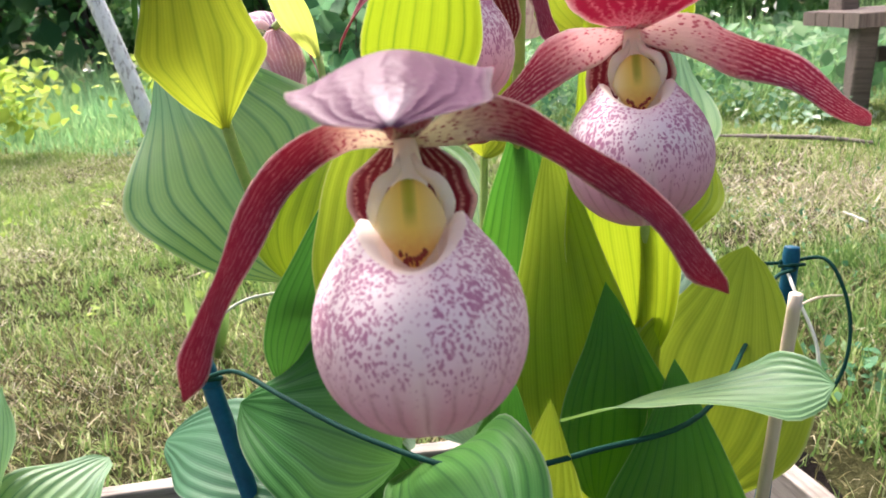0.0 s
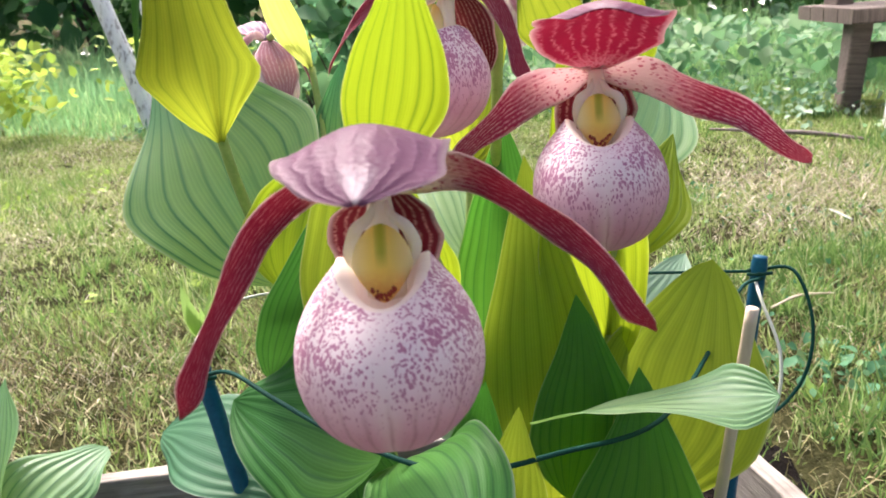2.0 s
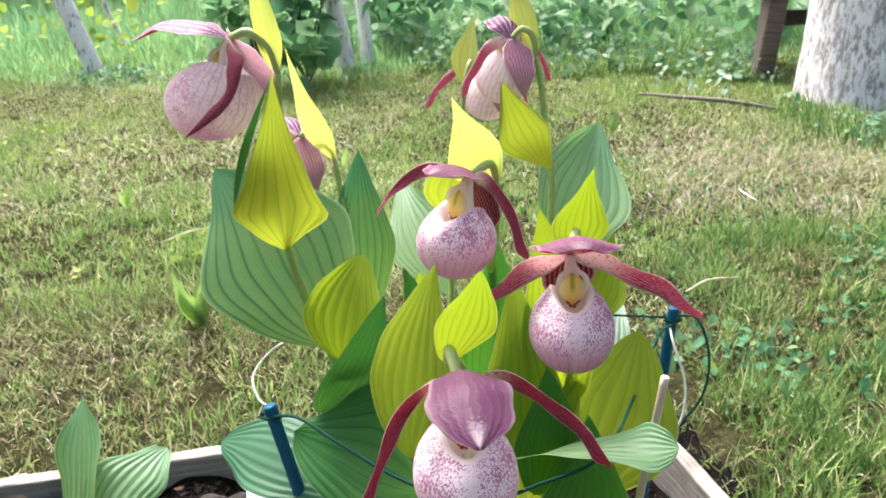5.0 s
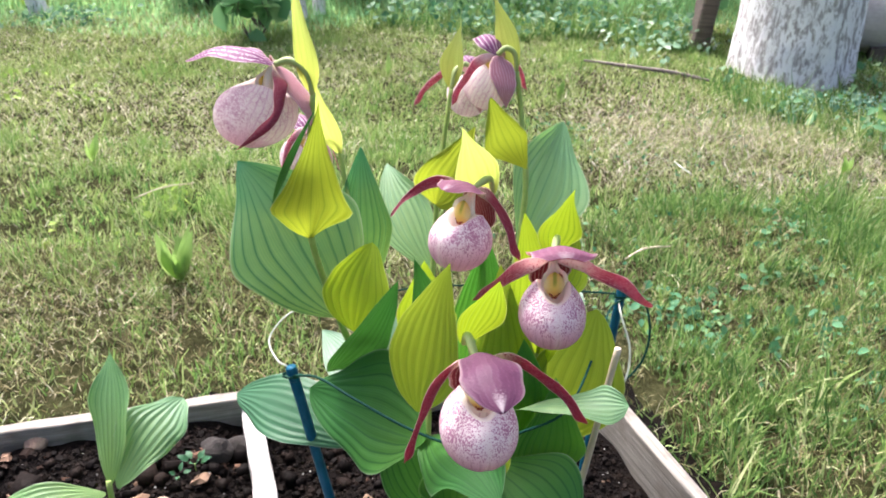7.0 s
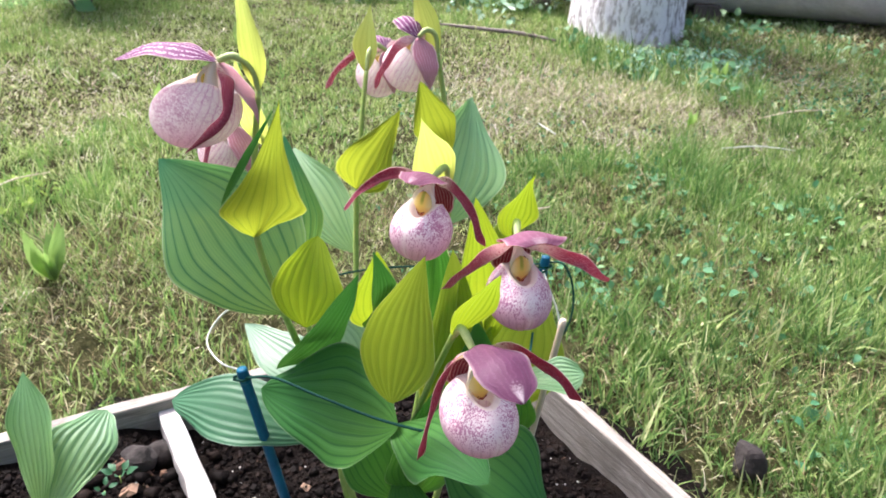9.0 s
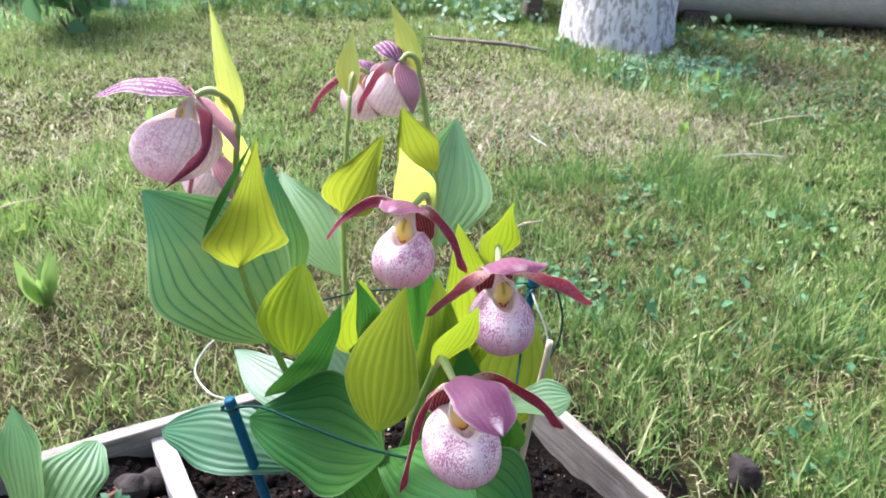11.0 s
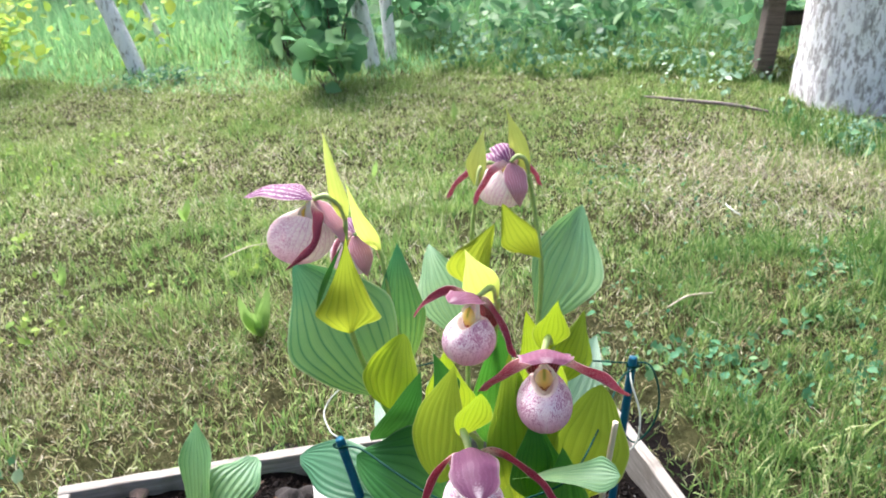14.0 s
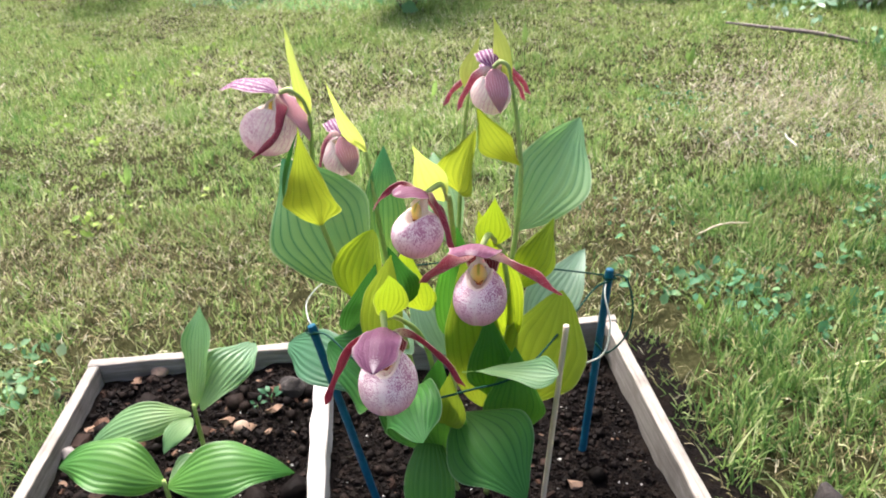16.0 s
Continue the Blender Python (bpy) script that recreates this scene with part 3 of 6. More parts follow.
def raw_mesh(name, verts, faces, mat, smooth=True):
    me = bpy.data.meshes.new(name)
    me.from_pydata(verts.tolist() if hasattr(verts, "tolist") else verts, [], faces.tolist() if hasattr(faces, "tolist") else faces)
    me.materials.append(mat)
    me.polygons.foreach_set("use_smooth", np.full(len(me.polygons), smooth))
    me.update()
    return me


def child(name, me, parent, label=""):
    ob = new(name, me)
    ob.parent = parent
    if label:
        ob["label"] = label
    return ob


def thing(name, at, label, category, group=""):
    ob = new(name)
    ob.location = at
    ob.empty_display_size = 0.02
    return tagged(ob, label, category, group)


def spline(points, n):
    """A smooth curve through the points, n + 1 places along it."""
    p = [Vector(q) for q in points]
    p = [2 * p[0] - p[1]] + p + [2 * p[-1] - p[-2]]
    out = []
    segs = len(p) - 3
    for i in range(n + 1):
        s = i / n * segs
        k = min(int(s), segs - 1)
        t = s - k
        a, b, c, d = p[k:k + 4]
        out.append(0.5 * ((2 * b) + (c - a) * t + (2 * a - 5 * b + 4 * c - d) * t * t + (3 * b - a - 3 * c + d) * t ** 3))
    return out


def tube_mesh(name, points, radii, mat, n=24, sides=12, rough=0.0, seed=0, cap=True):
    """A round rod along a curve, with its radius given at even steps."""
    rnd = random.Random(seed)
    c = spline(points, n)
    rad = np.interp(np.linspace(0, 1, n + 1), np.linspace(0, 1, len(radii)), radii)
    rows = []
    side = None
    for i, p in enumerate(c):
        t = (c[min(i + 1, n)] - c[max(i - 1, 0)]).normalized()
        if side is None:
            side = t.orthogonal().normalized()
        side = (side - t * side.dot(t)).normalized()
        up = t.cross(side)
        rows.append([p + (side * math.cos(a) + up * math.sin(a)) * rad[i] * (1 + rnd.uniform(-rough, rough)) for a in (2 * math.pi * k / sides for k in range(sides))])
    if cap:
        rows = [[c[0]] * sides] + rows + [[c[-1]] * sides]
    pts = np.array([[tuple(v) for v in r] for r in rows])
    uv = np.zeros(pts.shape[:2] + (2,))
    return grid_mesh(name, pts, uv, (mat,), close_u=True)


def unit(v):
    v = np.asarray(v, float)
    return v / np.linalg.norm(v)


def leaf_mesh(name, base, tip, side, width, bow, cup, mat, widest=0.42, fold=0.0, droop=0.0, ribs=9, ripple=0.00028, seed=0, twist=0.0, nu=57, nv=26, blunt=1.0, start=0.75, corner=False, wavy=1.0):
    """A pleated leaf from its base to its tip. side: across the blade; bow: bulge of the midrib towards the viewer's side;
    cup: how far the edges rise (in half widths); fold: edges rolled back near the tip; droop: the tip bends over."""
    rnd = random.Random(seed)
    B, T = np.array(base, float), np.array(tip, float)
    A = T - B
    L = np.linalg.norm(A)
    a = A / L
    S = unit(np.array(side, float) - a * np.dot(side, a))
    N = np.cross(S, a)
    v = np.linspace(0, 1, nv)
    halves = []
    for k in (-1, 1):
        wd = widest + rnd.uniform(-0.05, 0.05)
        rise = np.sin(np.pi / 2 * np.clip(v / wd, 0, 1)) ** start
        over = np.clip((v - wd) / (1 - wd), 0, 1)
        fall = np.cos(np.pi / 2 * over) ** blunt * (1 - 0.16 * np.sin(np.pi * over ** 1.6))
        if corner:
            rise, fall = np.clip(v / wd, 0, 1) ** 0.92, (1 - over) ** blunt
        half = np.where(v < wd, rise, fall) * (1 + rnd.uniform(-0.07, 0.07))
        halves.append(np.maximum(half, 0.05 * (1 - v) + 0.004))
    prof = 0.5 * (halves[0] + halves[1])
    ph = rnd.uniform(0, 6.28)
    u = np.linspace(-1, 1, nu)
    V, U = np.meshgrid(v, u, indexing="ij")
    W = np.where(U < 0, halves[0][:, None], halves[1][:, None]) * width / 2 * (1 + 0.03 * np.sin(9 * V + ph + 2 * np.sign(U)) + 0.015 * np.sin(23 * V + 2 * ph))
    spine = B + np.outer(v, A) + np.outer(4 * v * (1 - v) * bow * L, N) + np.outer(-droop * L * np.clip(v - 0.55, 0, 1) ** 2 * 4, N)
    spine = spine + np.outer(4 * v * (1 - v) * L * rnd.uniform(-0.045, 0.045), S)
    ang = twist * (V - 0.3)
    wav = rnd.uniform(0.035, 0.09) * width * wavy
    lat = np.sin(U * (1.0 + 0.0 * V)) / math.sin(1.0)
    lift = cup * np.abs(U) ** 1.6 - fold * np.clip(V - 0.35, 0, 1) * 2.2 * np.abs(U) ** 3
    shrink = 1 - 0.45 * fold * np.clip(V - 0.35, 0, 1) * 2 * np.abs(U) ** 2
    x = lat * W * shrink
    z = lift * W + ripple * min(1.0, width / 0.06) * np.cos(U * ribs * math.pi) * np.minimum(1, prof[:, None] * 1.4) + wav * np.sin(8.5 * V + ph + 1.4 * np.sign(U)) * np.abs(U) ** 2.5 * np.minimum(1, 1.5 * prof[:, None])
    xs, zs = x * np.cos(ang) - z * np.sin(ang), x * np.sin(ang) + z * np.cos(ang)
    P = spine[:, None, :] + xs[..., None] * S + zs[..., None] * N
    uv = np.stack([(U + 1) / 2, V], -1)
    return grid_mesh(name, P, uv, (mat,))


def local(me, at):
    me.transform(Matrix.Translation(-Vector(at)))
    return me


LEAF_NO = [0]


def leaf(plant, base, tip, face, width, mat, bow=0.1, cup=0.25, label="", name="leaf", **more):
    LEAF_NO[0] += 1
    side = Vector(tip) - Vector(base)
    side = side.cross(Vector(face))
    me = local(leaf_mesh(name, base, tip, side, width, bow, cup, mat, seed=LEAF_NO[0], **more), plant.location)
    return child(name, me, plant, label)


def rod(plant, name, points, radii, mat, label="", **more):
    return child(name, local(tube_mesh(name, points, radii, mat, **more), plant.location), plant, label)


# ---- flower ----
def pouch_mesh(wide, long, tall, centre, mouth, mat):
    """The inflated slipper, with a rolled rim round its mouth; millimetres, turned into metres."""
    nu, nv = 72, 44
    c = np.array((0.0, *centre))
    semi = np.array((wide, long, tall))
    pole = unit((0, mouth, 0.95))
    ex = np.array((1.0, 0, 0))
    ey = np.cross(pole, ex)
    th = np.linspace(0, 2 * np.pi, nu, endpoint=False)
    rows, uvs = [], []
    front = -np.sin(th) if ey[1] < 0 else np.sin(th)
    phi0 = np.radians(33 + 14 * np.clip(front, 0, 1) ** 2 - 3 * np.cos(2 * th))
    prof = [(-0.60, 0.40), (-0.30, 0.52), (0.0, 0.64), (0.10, 0.72), (0.16, 0.81), (0.15, 0.90), (0.09, 0.98), (0.03, 1.02)] + [(x, 1.0) for x in np.linspace(0.02, 1, nv - 8)]
    for row_no, (s, r) in enumerate(prof):
        lip = row_no < 8
        if lip:
            phi, s = phi0 - s * 0.9, 0.0
        else:
            phi = phi0 + (np.pi - phi0) * s
        d = np.cos(phi)[:, None] * pole + np.sin(phi)[:, None] * (np.cos(th)[:, None] * ex + np.sin(th)[:, None] * ey)
        p = c + d * semi * r
        near = math.exp(-s / 0.09) * (1.0 if r > 0.85 else 0.7)
        p[:, 2] += near * (3.0 * np.cos(th) ** 2 - 3.2 * np.clip(front, 0, 1) ** 5)
        rel = (p[:, 2] - c[2]) / tall
        p[:, 0] *= 1 + 0.05 * np.clip(-rel, 0, 1)
        crease = np.exp(-((p[:, 0]) / 2.2) ** 2) * np.clip(d[:, 1], 0, 1) * 0.5
        p -= d * crease[:, None]
        rows.append(p)
        uvs.append(np.stack([th / (2 * np.pi), np.full(nu, max(0.0, s))], -1))
    return grid_mesh("pouch", np.array(rows) / 1000, np.array(uvs), (mat,), close_u=True)


def strip_mesh(name, spine, widths, sides, mats, n=28, nu=9, cup=0.2, thick=0.45, wave=0.0, seed=0, flick=0.0):
    """A thick ribbon along a curve (millimetres). sides: the direction across it, blended from start to end."""
    rnd = random.Random(seed)
    c = np.array([tuple(p) for p in spline(spine, n)])
    w = np.interp(np.linspace(0, 1, n + 1), np.linspace(0, 1, len(widths)), widths) / 2
    sd = np.array([[np.interp(t, np.linspace(0, 1, len(sides)), [s[k] for s in sides]) for k in range(3)] for t in np.linspace(0, 1, n + 1)])
    tan = np.gradient(c, axis=0)
    tan /= np.linalg.norm(tan, axis=1)[:, None]
    sd -= tan * np.sum(sd * tan, 1)[:, None]
    sd /= np.linalg.norm(sd, axis=1)[:, None]
    nor = np.cross(sd, tan)
    u = np.linspace(-1, 1, nu)
    v = np.linspace(0, 1, n + 1)
    ph = rnd.uniform(0, 6.28)
    edge = 1 + wave * np.sin(17 * v[:, None] + ph + 1.3 * np.sign(u)[None, :]) * np.abs(u)[None, :]
    P = c[:, None] + (u * w[:, None] * edge)[..., None] * sd[:, None] + ((cup * np.abs(u) ** 1.8 - flick * np.abs(u) ** 7) * w[:, None] + wave * w[:, None] * np.sin(13 * v[:, None] + ph) * u * np.abs(u))[..., None] * nor[:, None]
    Q = P - nor[:, None] * thick * (1 - 0.75 * np.abs(u) ** 2)[None, :, None] * np.minimum(1, w / 2)[:, None, None]
    U, V = np.meshgrid((u + 1) / 2, v)
    return grid_mesh(name, P / 1000, np.stack([U, V], -1), mats, lower=Q / 1000)


def staminode_mesh():
    """Shield-shaped cap over the mouth."""
    nu, nv = 24, 14
    rows = []
    for i in range(nv + 1):
        ph = math.pi * i / nv
        row = []
        for j in range(nu):
            th = 2 * math.pi * j / nu
            x, z = math.sin(ph) * math.cos(th), math.sin(ph) * math.sin(th)
            y = math.cos(ph)
            taper = 1 - 0.46 * max(0, -z) ** 1.2 - 0.12 * max(0, z)
            groove = 0.9 * math.exp(-(x / 0.18) ** 2) * max(0, z + 0.35)
            row.append((7.3 * x * taper, 2.6 * y - groove * (y > 0) - 0.8 * z, 9.2 * z))
        rows.append(row)
    pts = np.array(rows)
    return grid_mesh("staminode", pts / 1000, np.zeros(pts.shape[:2] + (2,)), (STAMINODE,), close_u=True)


def blob_mesh(name, places, mat, seed=0):
    """Small flattened freckles; places: x, y, z, radius."""
    verts, faces = [], []
    for x, y, z, r in places:
        k = len(verts)
        for j in range(7):
            a = 6.283 * j / 7
            verts.append((x + r * math.cos(a), y, z + 1.2 * r * math.sin(a)))
        verts.append((x, y + 0.35, z))
        faces += [(k + j, k + (j + 1) % 7, k + 7) for j in range(7)]
    return raw_mesh(name, np.array(verts) / 1000, faces, mat)


def flower(plant, at, facing, lean=0.0, pitch=0.0, size=1.0, across=None, straight=0.0, wing=1.0, left=(44, 50, 16), right=(44, 50, 16), hood=((0, 8, 16), (0, 26, 18), (0, 40, 5)), hood_width=44, long=29.0, tall=22.0, wide=22.7, centre=(13.0, -37.4), petal_mat=None, mouth=-0.30, pouch_tilt=0.0, hood_shape=(0.66, 0.97, 1.0, 0.95, 0.84, 0.60, 0.09), hood_cup=0.34, hood_flick=0.12, pouch_mat=None, left_path=None, petal_shape=None,
           dorsal_out=None, petal_width=1.0, syn=(-14, -42), syn_width=1.0, seed=0, stalk=None, droop=0.0):
    """A nodding lady's slipper flower. at: where its parts meet; facing: the way it looks, in plan; left and right: reach of the petals outwards, down and forwards, in millimetres."""
    rnd = random.Random(seed)
    yaw = math.degrees(math.atan2(-facing[0], facing[1]))
    m = Matrix.Translation(Vector(at) - plant.location) @ pose(0, 0, 0, 0, 0, yaw) @ pose(0, 0, 0, pitch, 0, 0) @ pose(0, 0, 0, 0, lean, 0) @ Matrix.Scale(size, 4)
    inv = (Matrix.Translation(plant.location) @ m).inverted()
    if stalk:
        pts = [tuple(1000 * (inv @ Vector(p))) for p in stalk] + [(0, -1.5, 0.3)]
    else:
        pts = [(0, -16, -8), (0, -11, -1), (0, -1.5, 0.3)]
    fl = child("flower", tube_mesh("flower", [tuple(c / 1000 for c in p) for p in pts], (0.0019, 0.0024, 0.0028, 0.0022), OVARY, n=20, sides=10), plant, "nodding pink and white slipper flower")
    fl.matrix_local = m
    po = child("pouch", pouch_mesh(wide, long, tall, centre, mouth, pouch_mat or POUCH), fl, "white slipper freckled magenta, rosy below")
    po.matrix_local = Matrix.Translation((0, 0, -0.015)) @ pose(0, 0, 0, pouch_tilt, 0, 0) @ Matrix.Translation((0, 0, 0.015))
    pw = petal_width
    for s, (out, down, fwd), nm in ((-1, left, "petal"), (1, right, "petal")):
        sp = [(s * 1.5, 0, -0.5), (s * out * 0.30, 2 + fwd * 0.12, 3.5 + droop), (s * out * 0.58, 3 + fwd * 0.35, -down * 0.13), (s * out * 0.80, 3 + fwd * 0.65, -down * 0.50), (s * out * 0.93, 2 + fwd * 0.9, -down * 0.83), (s * out, fwd, -down)]
        hang = (-0.28, -0.56, -0.80, -0.93)
        sp[1:5] = [(x, y, z * (1 - straight) + f * down * straight) for (x, y, z), f in zip(sp[1:5], hang)]
        if s < 0 and left_path:
            sp = left_path
        sides = [(0, s * 0.25, s), (0, s * 0.45, s), (0.5, s * 0.1, s * 0.8), (0.8, s * 0.5, s * 0.4), (0.85, s * 0.4, s * 0.4)]
        if across:
            sides = [(a, s * b, s * c) for a, b, c in across]
        wd = [3.2 * pw, 7.5 * pw * wing, 9.6 * pw * wing, 9.2 * pw * (0.5 + 0.5 * wing), 7.6 * pw, 7.2 * pw, 5.6 * pw, 5.8 * pw, 6.6 * pw, 3.8 * pw, 0.4]
        if petal_shape:
            wd = petal_shape
        child(nm, strip_mesh("petal", sp, wd, sides, (petal_mat or PETAL, petal_mat or PETAL), cup=0.22, wave=0.2, seed=seed + s), fl, "maroon petal with pale lines")
    hw = hood_width
    out_mat = dorsal_out or SEPAL_OUT
    child("dorsal_sepal", strip_mesh("dorsal_sepal", [(0, -1, 0)] + list(hood), [5] + [hw * f for f in hood_shape], [(-1, 0, 0), (-1, 0, 0)], (SEPAL_IN, out_mat), n=30, nu=17, cup=hood_cup, thick=0.5, wave=0.05, seed=seed + 5, flick=hood_flick), fl, "hooded lilac upper sepal")
    child("synsepal", strip_mesh("synsepal", [(0, -2, -1), (0, syn[0] * 0.55, -13), (0, syn[0] * 1.0, -28), (0, syn[0] * 1.1, syn[1])], [w * syn_width for w in (9, 26, 30, 26, 15, 1)], [(1, 0, 0), (1, 0, 0)], (SYN, SYN_BACK), cup=0.03, wave=0.03, seed=seed + 7, nu=13), fl, "striped maroon lower sepal")
    col = child("column", tube_mesh("column", [(0, 0, -0.0005), (0, 0.003, -0.008), (0, 0.0045, -0.016), (0, 0.004, -0.026)], (0.0024, 0.0034, 0.0044, 0.005, 0.005), CREAM, n=12, sides=14), fl, "cream column and mouth lining")
    for s in (-1, 1):
        lobe = strip_mesh("column_lobe", [(s * 1.2, 4, -3), (s * 3.0, 7, -6), (s * 6.2, 10, -8.5), (s * 7.6, 10.5, -12), (s * 6.6, 10, -16), (s * 6.0, 9, -19)], [1.5, 2.6, 3.4, 3.6, 3.0, 1.2], [(s * 0.8, 0.4, 0.5), (s * 0.9, 0.4, 0.1)], (CREAM, CREAM), n=18, nu=7, cup=0.4, thick=0.6, wave=0.12, seed=seed)
        child("column_lobe", lobe, fl)
    st = child("staminode", staminode_mesh(), fl, "yellow shield with red freckles")
    st.matrix_local = Matrix.Translation((0, 0.0120, -0.0158)) @ pose(0, 0, 0, 8, 0, 0)
    dots = [(rnd.uniform(-4.0, 4.0), 0, rnd.uniform(-8.0, -3.4), rnd.uniform(0.25, 0.55)) for _ in range(110)]
    dots = [(x, 12.3 + 2.6 * math.sqrt(max(0.05, 1 - (x / 6.6) ** 2 - (z / 9.2) ** 2)) - 0.225 * z, z - 15.8, r) for x, y, z, r in dots if abs(x) < 6.0 + z * 0.6 and z < -6.4 + 0.75 * abs(x)]
    child("freckles", blob_mesh("freckles", dots, STAM_SPOT), fl, "red freckles")
    return fl


# ---- ground and lawn ----
def ground_height(x, y):
    return 0.012 * noise.noise((x * 0.9, y * 0.9, 3.0)) + 0.006 * noise.noise((x * 4, y * 4, 7.0)) - 0.006


def build_ground():
    inner = np.linspace(-3.5, 4.5, 201)
    ys = np.linspace(-1.2, 6.8, 201)
    xs = np.concatenate([[-400, -60, -15, -7], inner, [8, 16, 60, 400]])
    yy = np.concatenate([[-400, -60, -12, -4], ys, [10, 18, 60, 600]])
    P = np.array([[(x, y, ground_height(x, y) if -3.6 < x < 4.6 and -1.3 < y < 6.9 else -0.006) for x in xs] for y in yy])
    tagged(new("ground", grid_mesh("ground", P, None, (GROUND,))), "mown lawn with dry straw patches", "ground", kind="structure")


build_ground()

# corners of the planting box rim, in plan
BL, BR, FR, FL = (-0.518, 0.553), (0.209, 0.668), (0.345, 0.105), (-0.458, 0.02)
RIM = 0.066


def in_box(x, y, grow=0.0):
    """Whether a place lies in the box (or within grow of it)."""
    pts = (BL, BR, FR, FL)
    for (ax, ay), (bx, by) in zip(pts, pts[1:] + pts[:1]):
        dx, dy = bx - ax, by - ay
        if ((x - ax) * dy - (y - ay) * dx) / math.hypot(dx, dy) < -grow:
            return False
    return True


DRY_SPOTS = ((0.72, 1.62, 0.26), (0.95, 1.36, 0.20), (1.10, 1.58, 0.24), (1.46, 1.66, 0.24), (0.54, 1.38, 0.12), (-1.20, 2.62, 0.3), (-0.78, 2.70, 0.25), (-0.80, 1.96, 0.2), (-0.95, 1.62, 0.16), (-0.14, 2.25, 0.2), (0.70, 1.80, 0.2), (-0.35, 1.75, 0.14))


def box_distance(x, y):
    """How far outside the box a place lies, in plan."""
    pts = (BL, BR, FR, FL)
    far = -1.0
    for (ax, ay), (bx, by) in zip(pts, pts[1:] + pts[:1]):
        dx, dy = bx - ax, by - ay
        far = max(far, -((x - ax) * dy - (y - ay) * dx) / math.hypot(dx, dy))
    return far


def lushness(x, y):
    """Above nought where the lawn is green, below where it is thin and dry."""
    g = 0.75 * noise.noise((x * 1.9, y * 1.9, 21.0)) + 0.65 * noise.noise((x * 7.0, y * 7.0, 13.0)) + 0.16
    g += 0.55 * max(0.0, min(1.0, (x - 0.22) / 0.3)) * max(0.0, min(1.0, (1.4 - y) / 0.3))
    for sx, sy, r in DRY_SPOTS:
        g -= 0.85 * math.exp(-((x - sx) ** 2 + (y - sy) ** 2) / (r * r))
    return g


def blades(name, n, place, length, width, lean, mat, label, seed, curl=0.4, flat=False, rising=False, green=0.0, thin=0.0):
    """Many grass blades as one mesh. place(rng, n): x and y; length and width: ranges; lean: how far they tip over."""
    rng = np.random.default_rng(seed)
    x, y = place(rng, n)
    n = len(x)
    edge = 0.008 + (0.07 + 0.05 * (x > 0.22)) * rng.random(n) ** np.where(x > 0.22, 1.2, 2.0)
    keep = ~np.array([in_box(a, b, e) for a, b, e in zip(x, y, edge)])
    x, y = x[keep], y[keep]
    if green:
        chance = np.array([(0.85 if abs(green) < 0.4 else 0.62 if green < 0 else 0.5) + green * lushness(a, b) for a, b in zip(x, y)])
        keep = rng.random(len(x)) < chance.clip(0.04, 1.0)
        x, y = x[keep], y[keep]
    if thin:
        chance = np.array([1 - thin * max(0.0, 1 - box_distance(a, b) / (0.34 if a < 0.2 else 0.55)) for a, b in zip(x, y)])
        keep = rng.random(len(x)) < chance
        x, y = x[keep], y[keep]
    if not rising:
        gaps = np.array([0.8 * noise.noise((a * 15, b * 15, 2.0)) + 0.6 * noise.noise((a * 42, b * 42, 4.0)) for a, b in zip(x, y)])
        keep = gaps > (-0.45 if flat else -0.10) - 0.26 * rng.random(len(x)) - 1.0 * np.clip((y - 0.8) / 0.9, 0, 1)
        x, y, clump = x[keep], y[keep], gaps[keep]
    n = len(x)
    z = np.array([ground_height(a, b) for a, b in zip(x, y)])
    tall = np.array([0.75 + 0.75 * noise.noise((a * 1.7, b * 1.7, 11.0)) for a, b in zip(x, y)]).clip(0.6, 1.5)
    L = rng.uniform(*length, n) * tall
    if not rising:
        L *= np.clip(0.85 + 0.7 * clump, 0.6, 1.5)
    if rising:
        L *= np.clip((y - 2.6 + 0.08 * x) / 1.6, 0.12, 1.0)
    W = rng.uniform(*width, n)
    az, turn = rng.uniform(0, 2 * np.pi, n), rng.uniform(0, 2 * np.pi, n)
    ln = rng.uniform(*lean, n)
    d = np.stack([np.cos(az), np.sin(az)], 1)
    s = np.stack([-np.sin(turn), np.cos(turn)], 1)
    base = np.stack([x, y, z - 0.002 + (rng.uniform(0, 0.018, n) if flat else 0)], 1)
    def at(f):
        bend = ln * f + curl * ln * f * f
        h = np.sqrt(np.maximum(0.02, 1 - np.minimum(0.98, (ln * (0.6 + 0.6 * f)) ** 2))) * f
        return base + np.concatenate([d * (L * bend)[:, None], (L * h)[:, None]], 1)
    sx = np.concatenate([s * W[:, None] / 2, np.zeros((n, 1))], 1)
    b, m, t = at(0.0), at(0.5), at(1.0)
    verts = np.stack([b - sx, b + sx, m - sx * 0.8, m + sx * 0.8, t], 1).reshape(-1, 3)
    k = np.arange(n)[:, None] * 5
    quads = (k + np.array([[0, 1, 3, 2]])).tolist()
    tris = (k + np.array([[2, 3, 4]])).tolist()
    me = bpy.data.meshes.new(name)
    me.from_pydata(verts.tolist(), [], quads + tris)
    me.materials.append(mat)
    me.polygons.foreach_set("use_smooth", np.ones(len(me.polygons), bool))
    return tagged(new(name, me), label, "grass", kind="stuff")


def near_lawn(rng, n):
    y = 0.0 + 1.75 * rng.beta(1.3, 1.2, n)
    return rng.uniform(-1.5, 1.45, n) * (0.55 + 0.45 * y) + 0.1, y


def far_lawn(rng, n):
    y = 1.5 + 2.1 * rng.random(n)
    return rng.uniform(-1.05, 1.15, n) * (0.25 + 0.75 * y) + 0.05, y


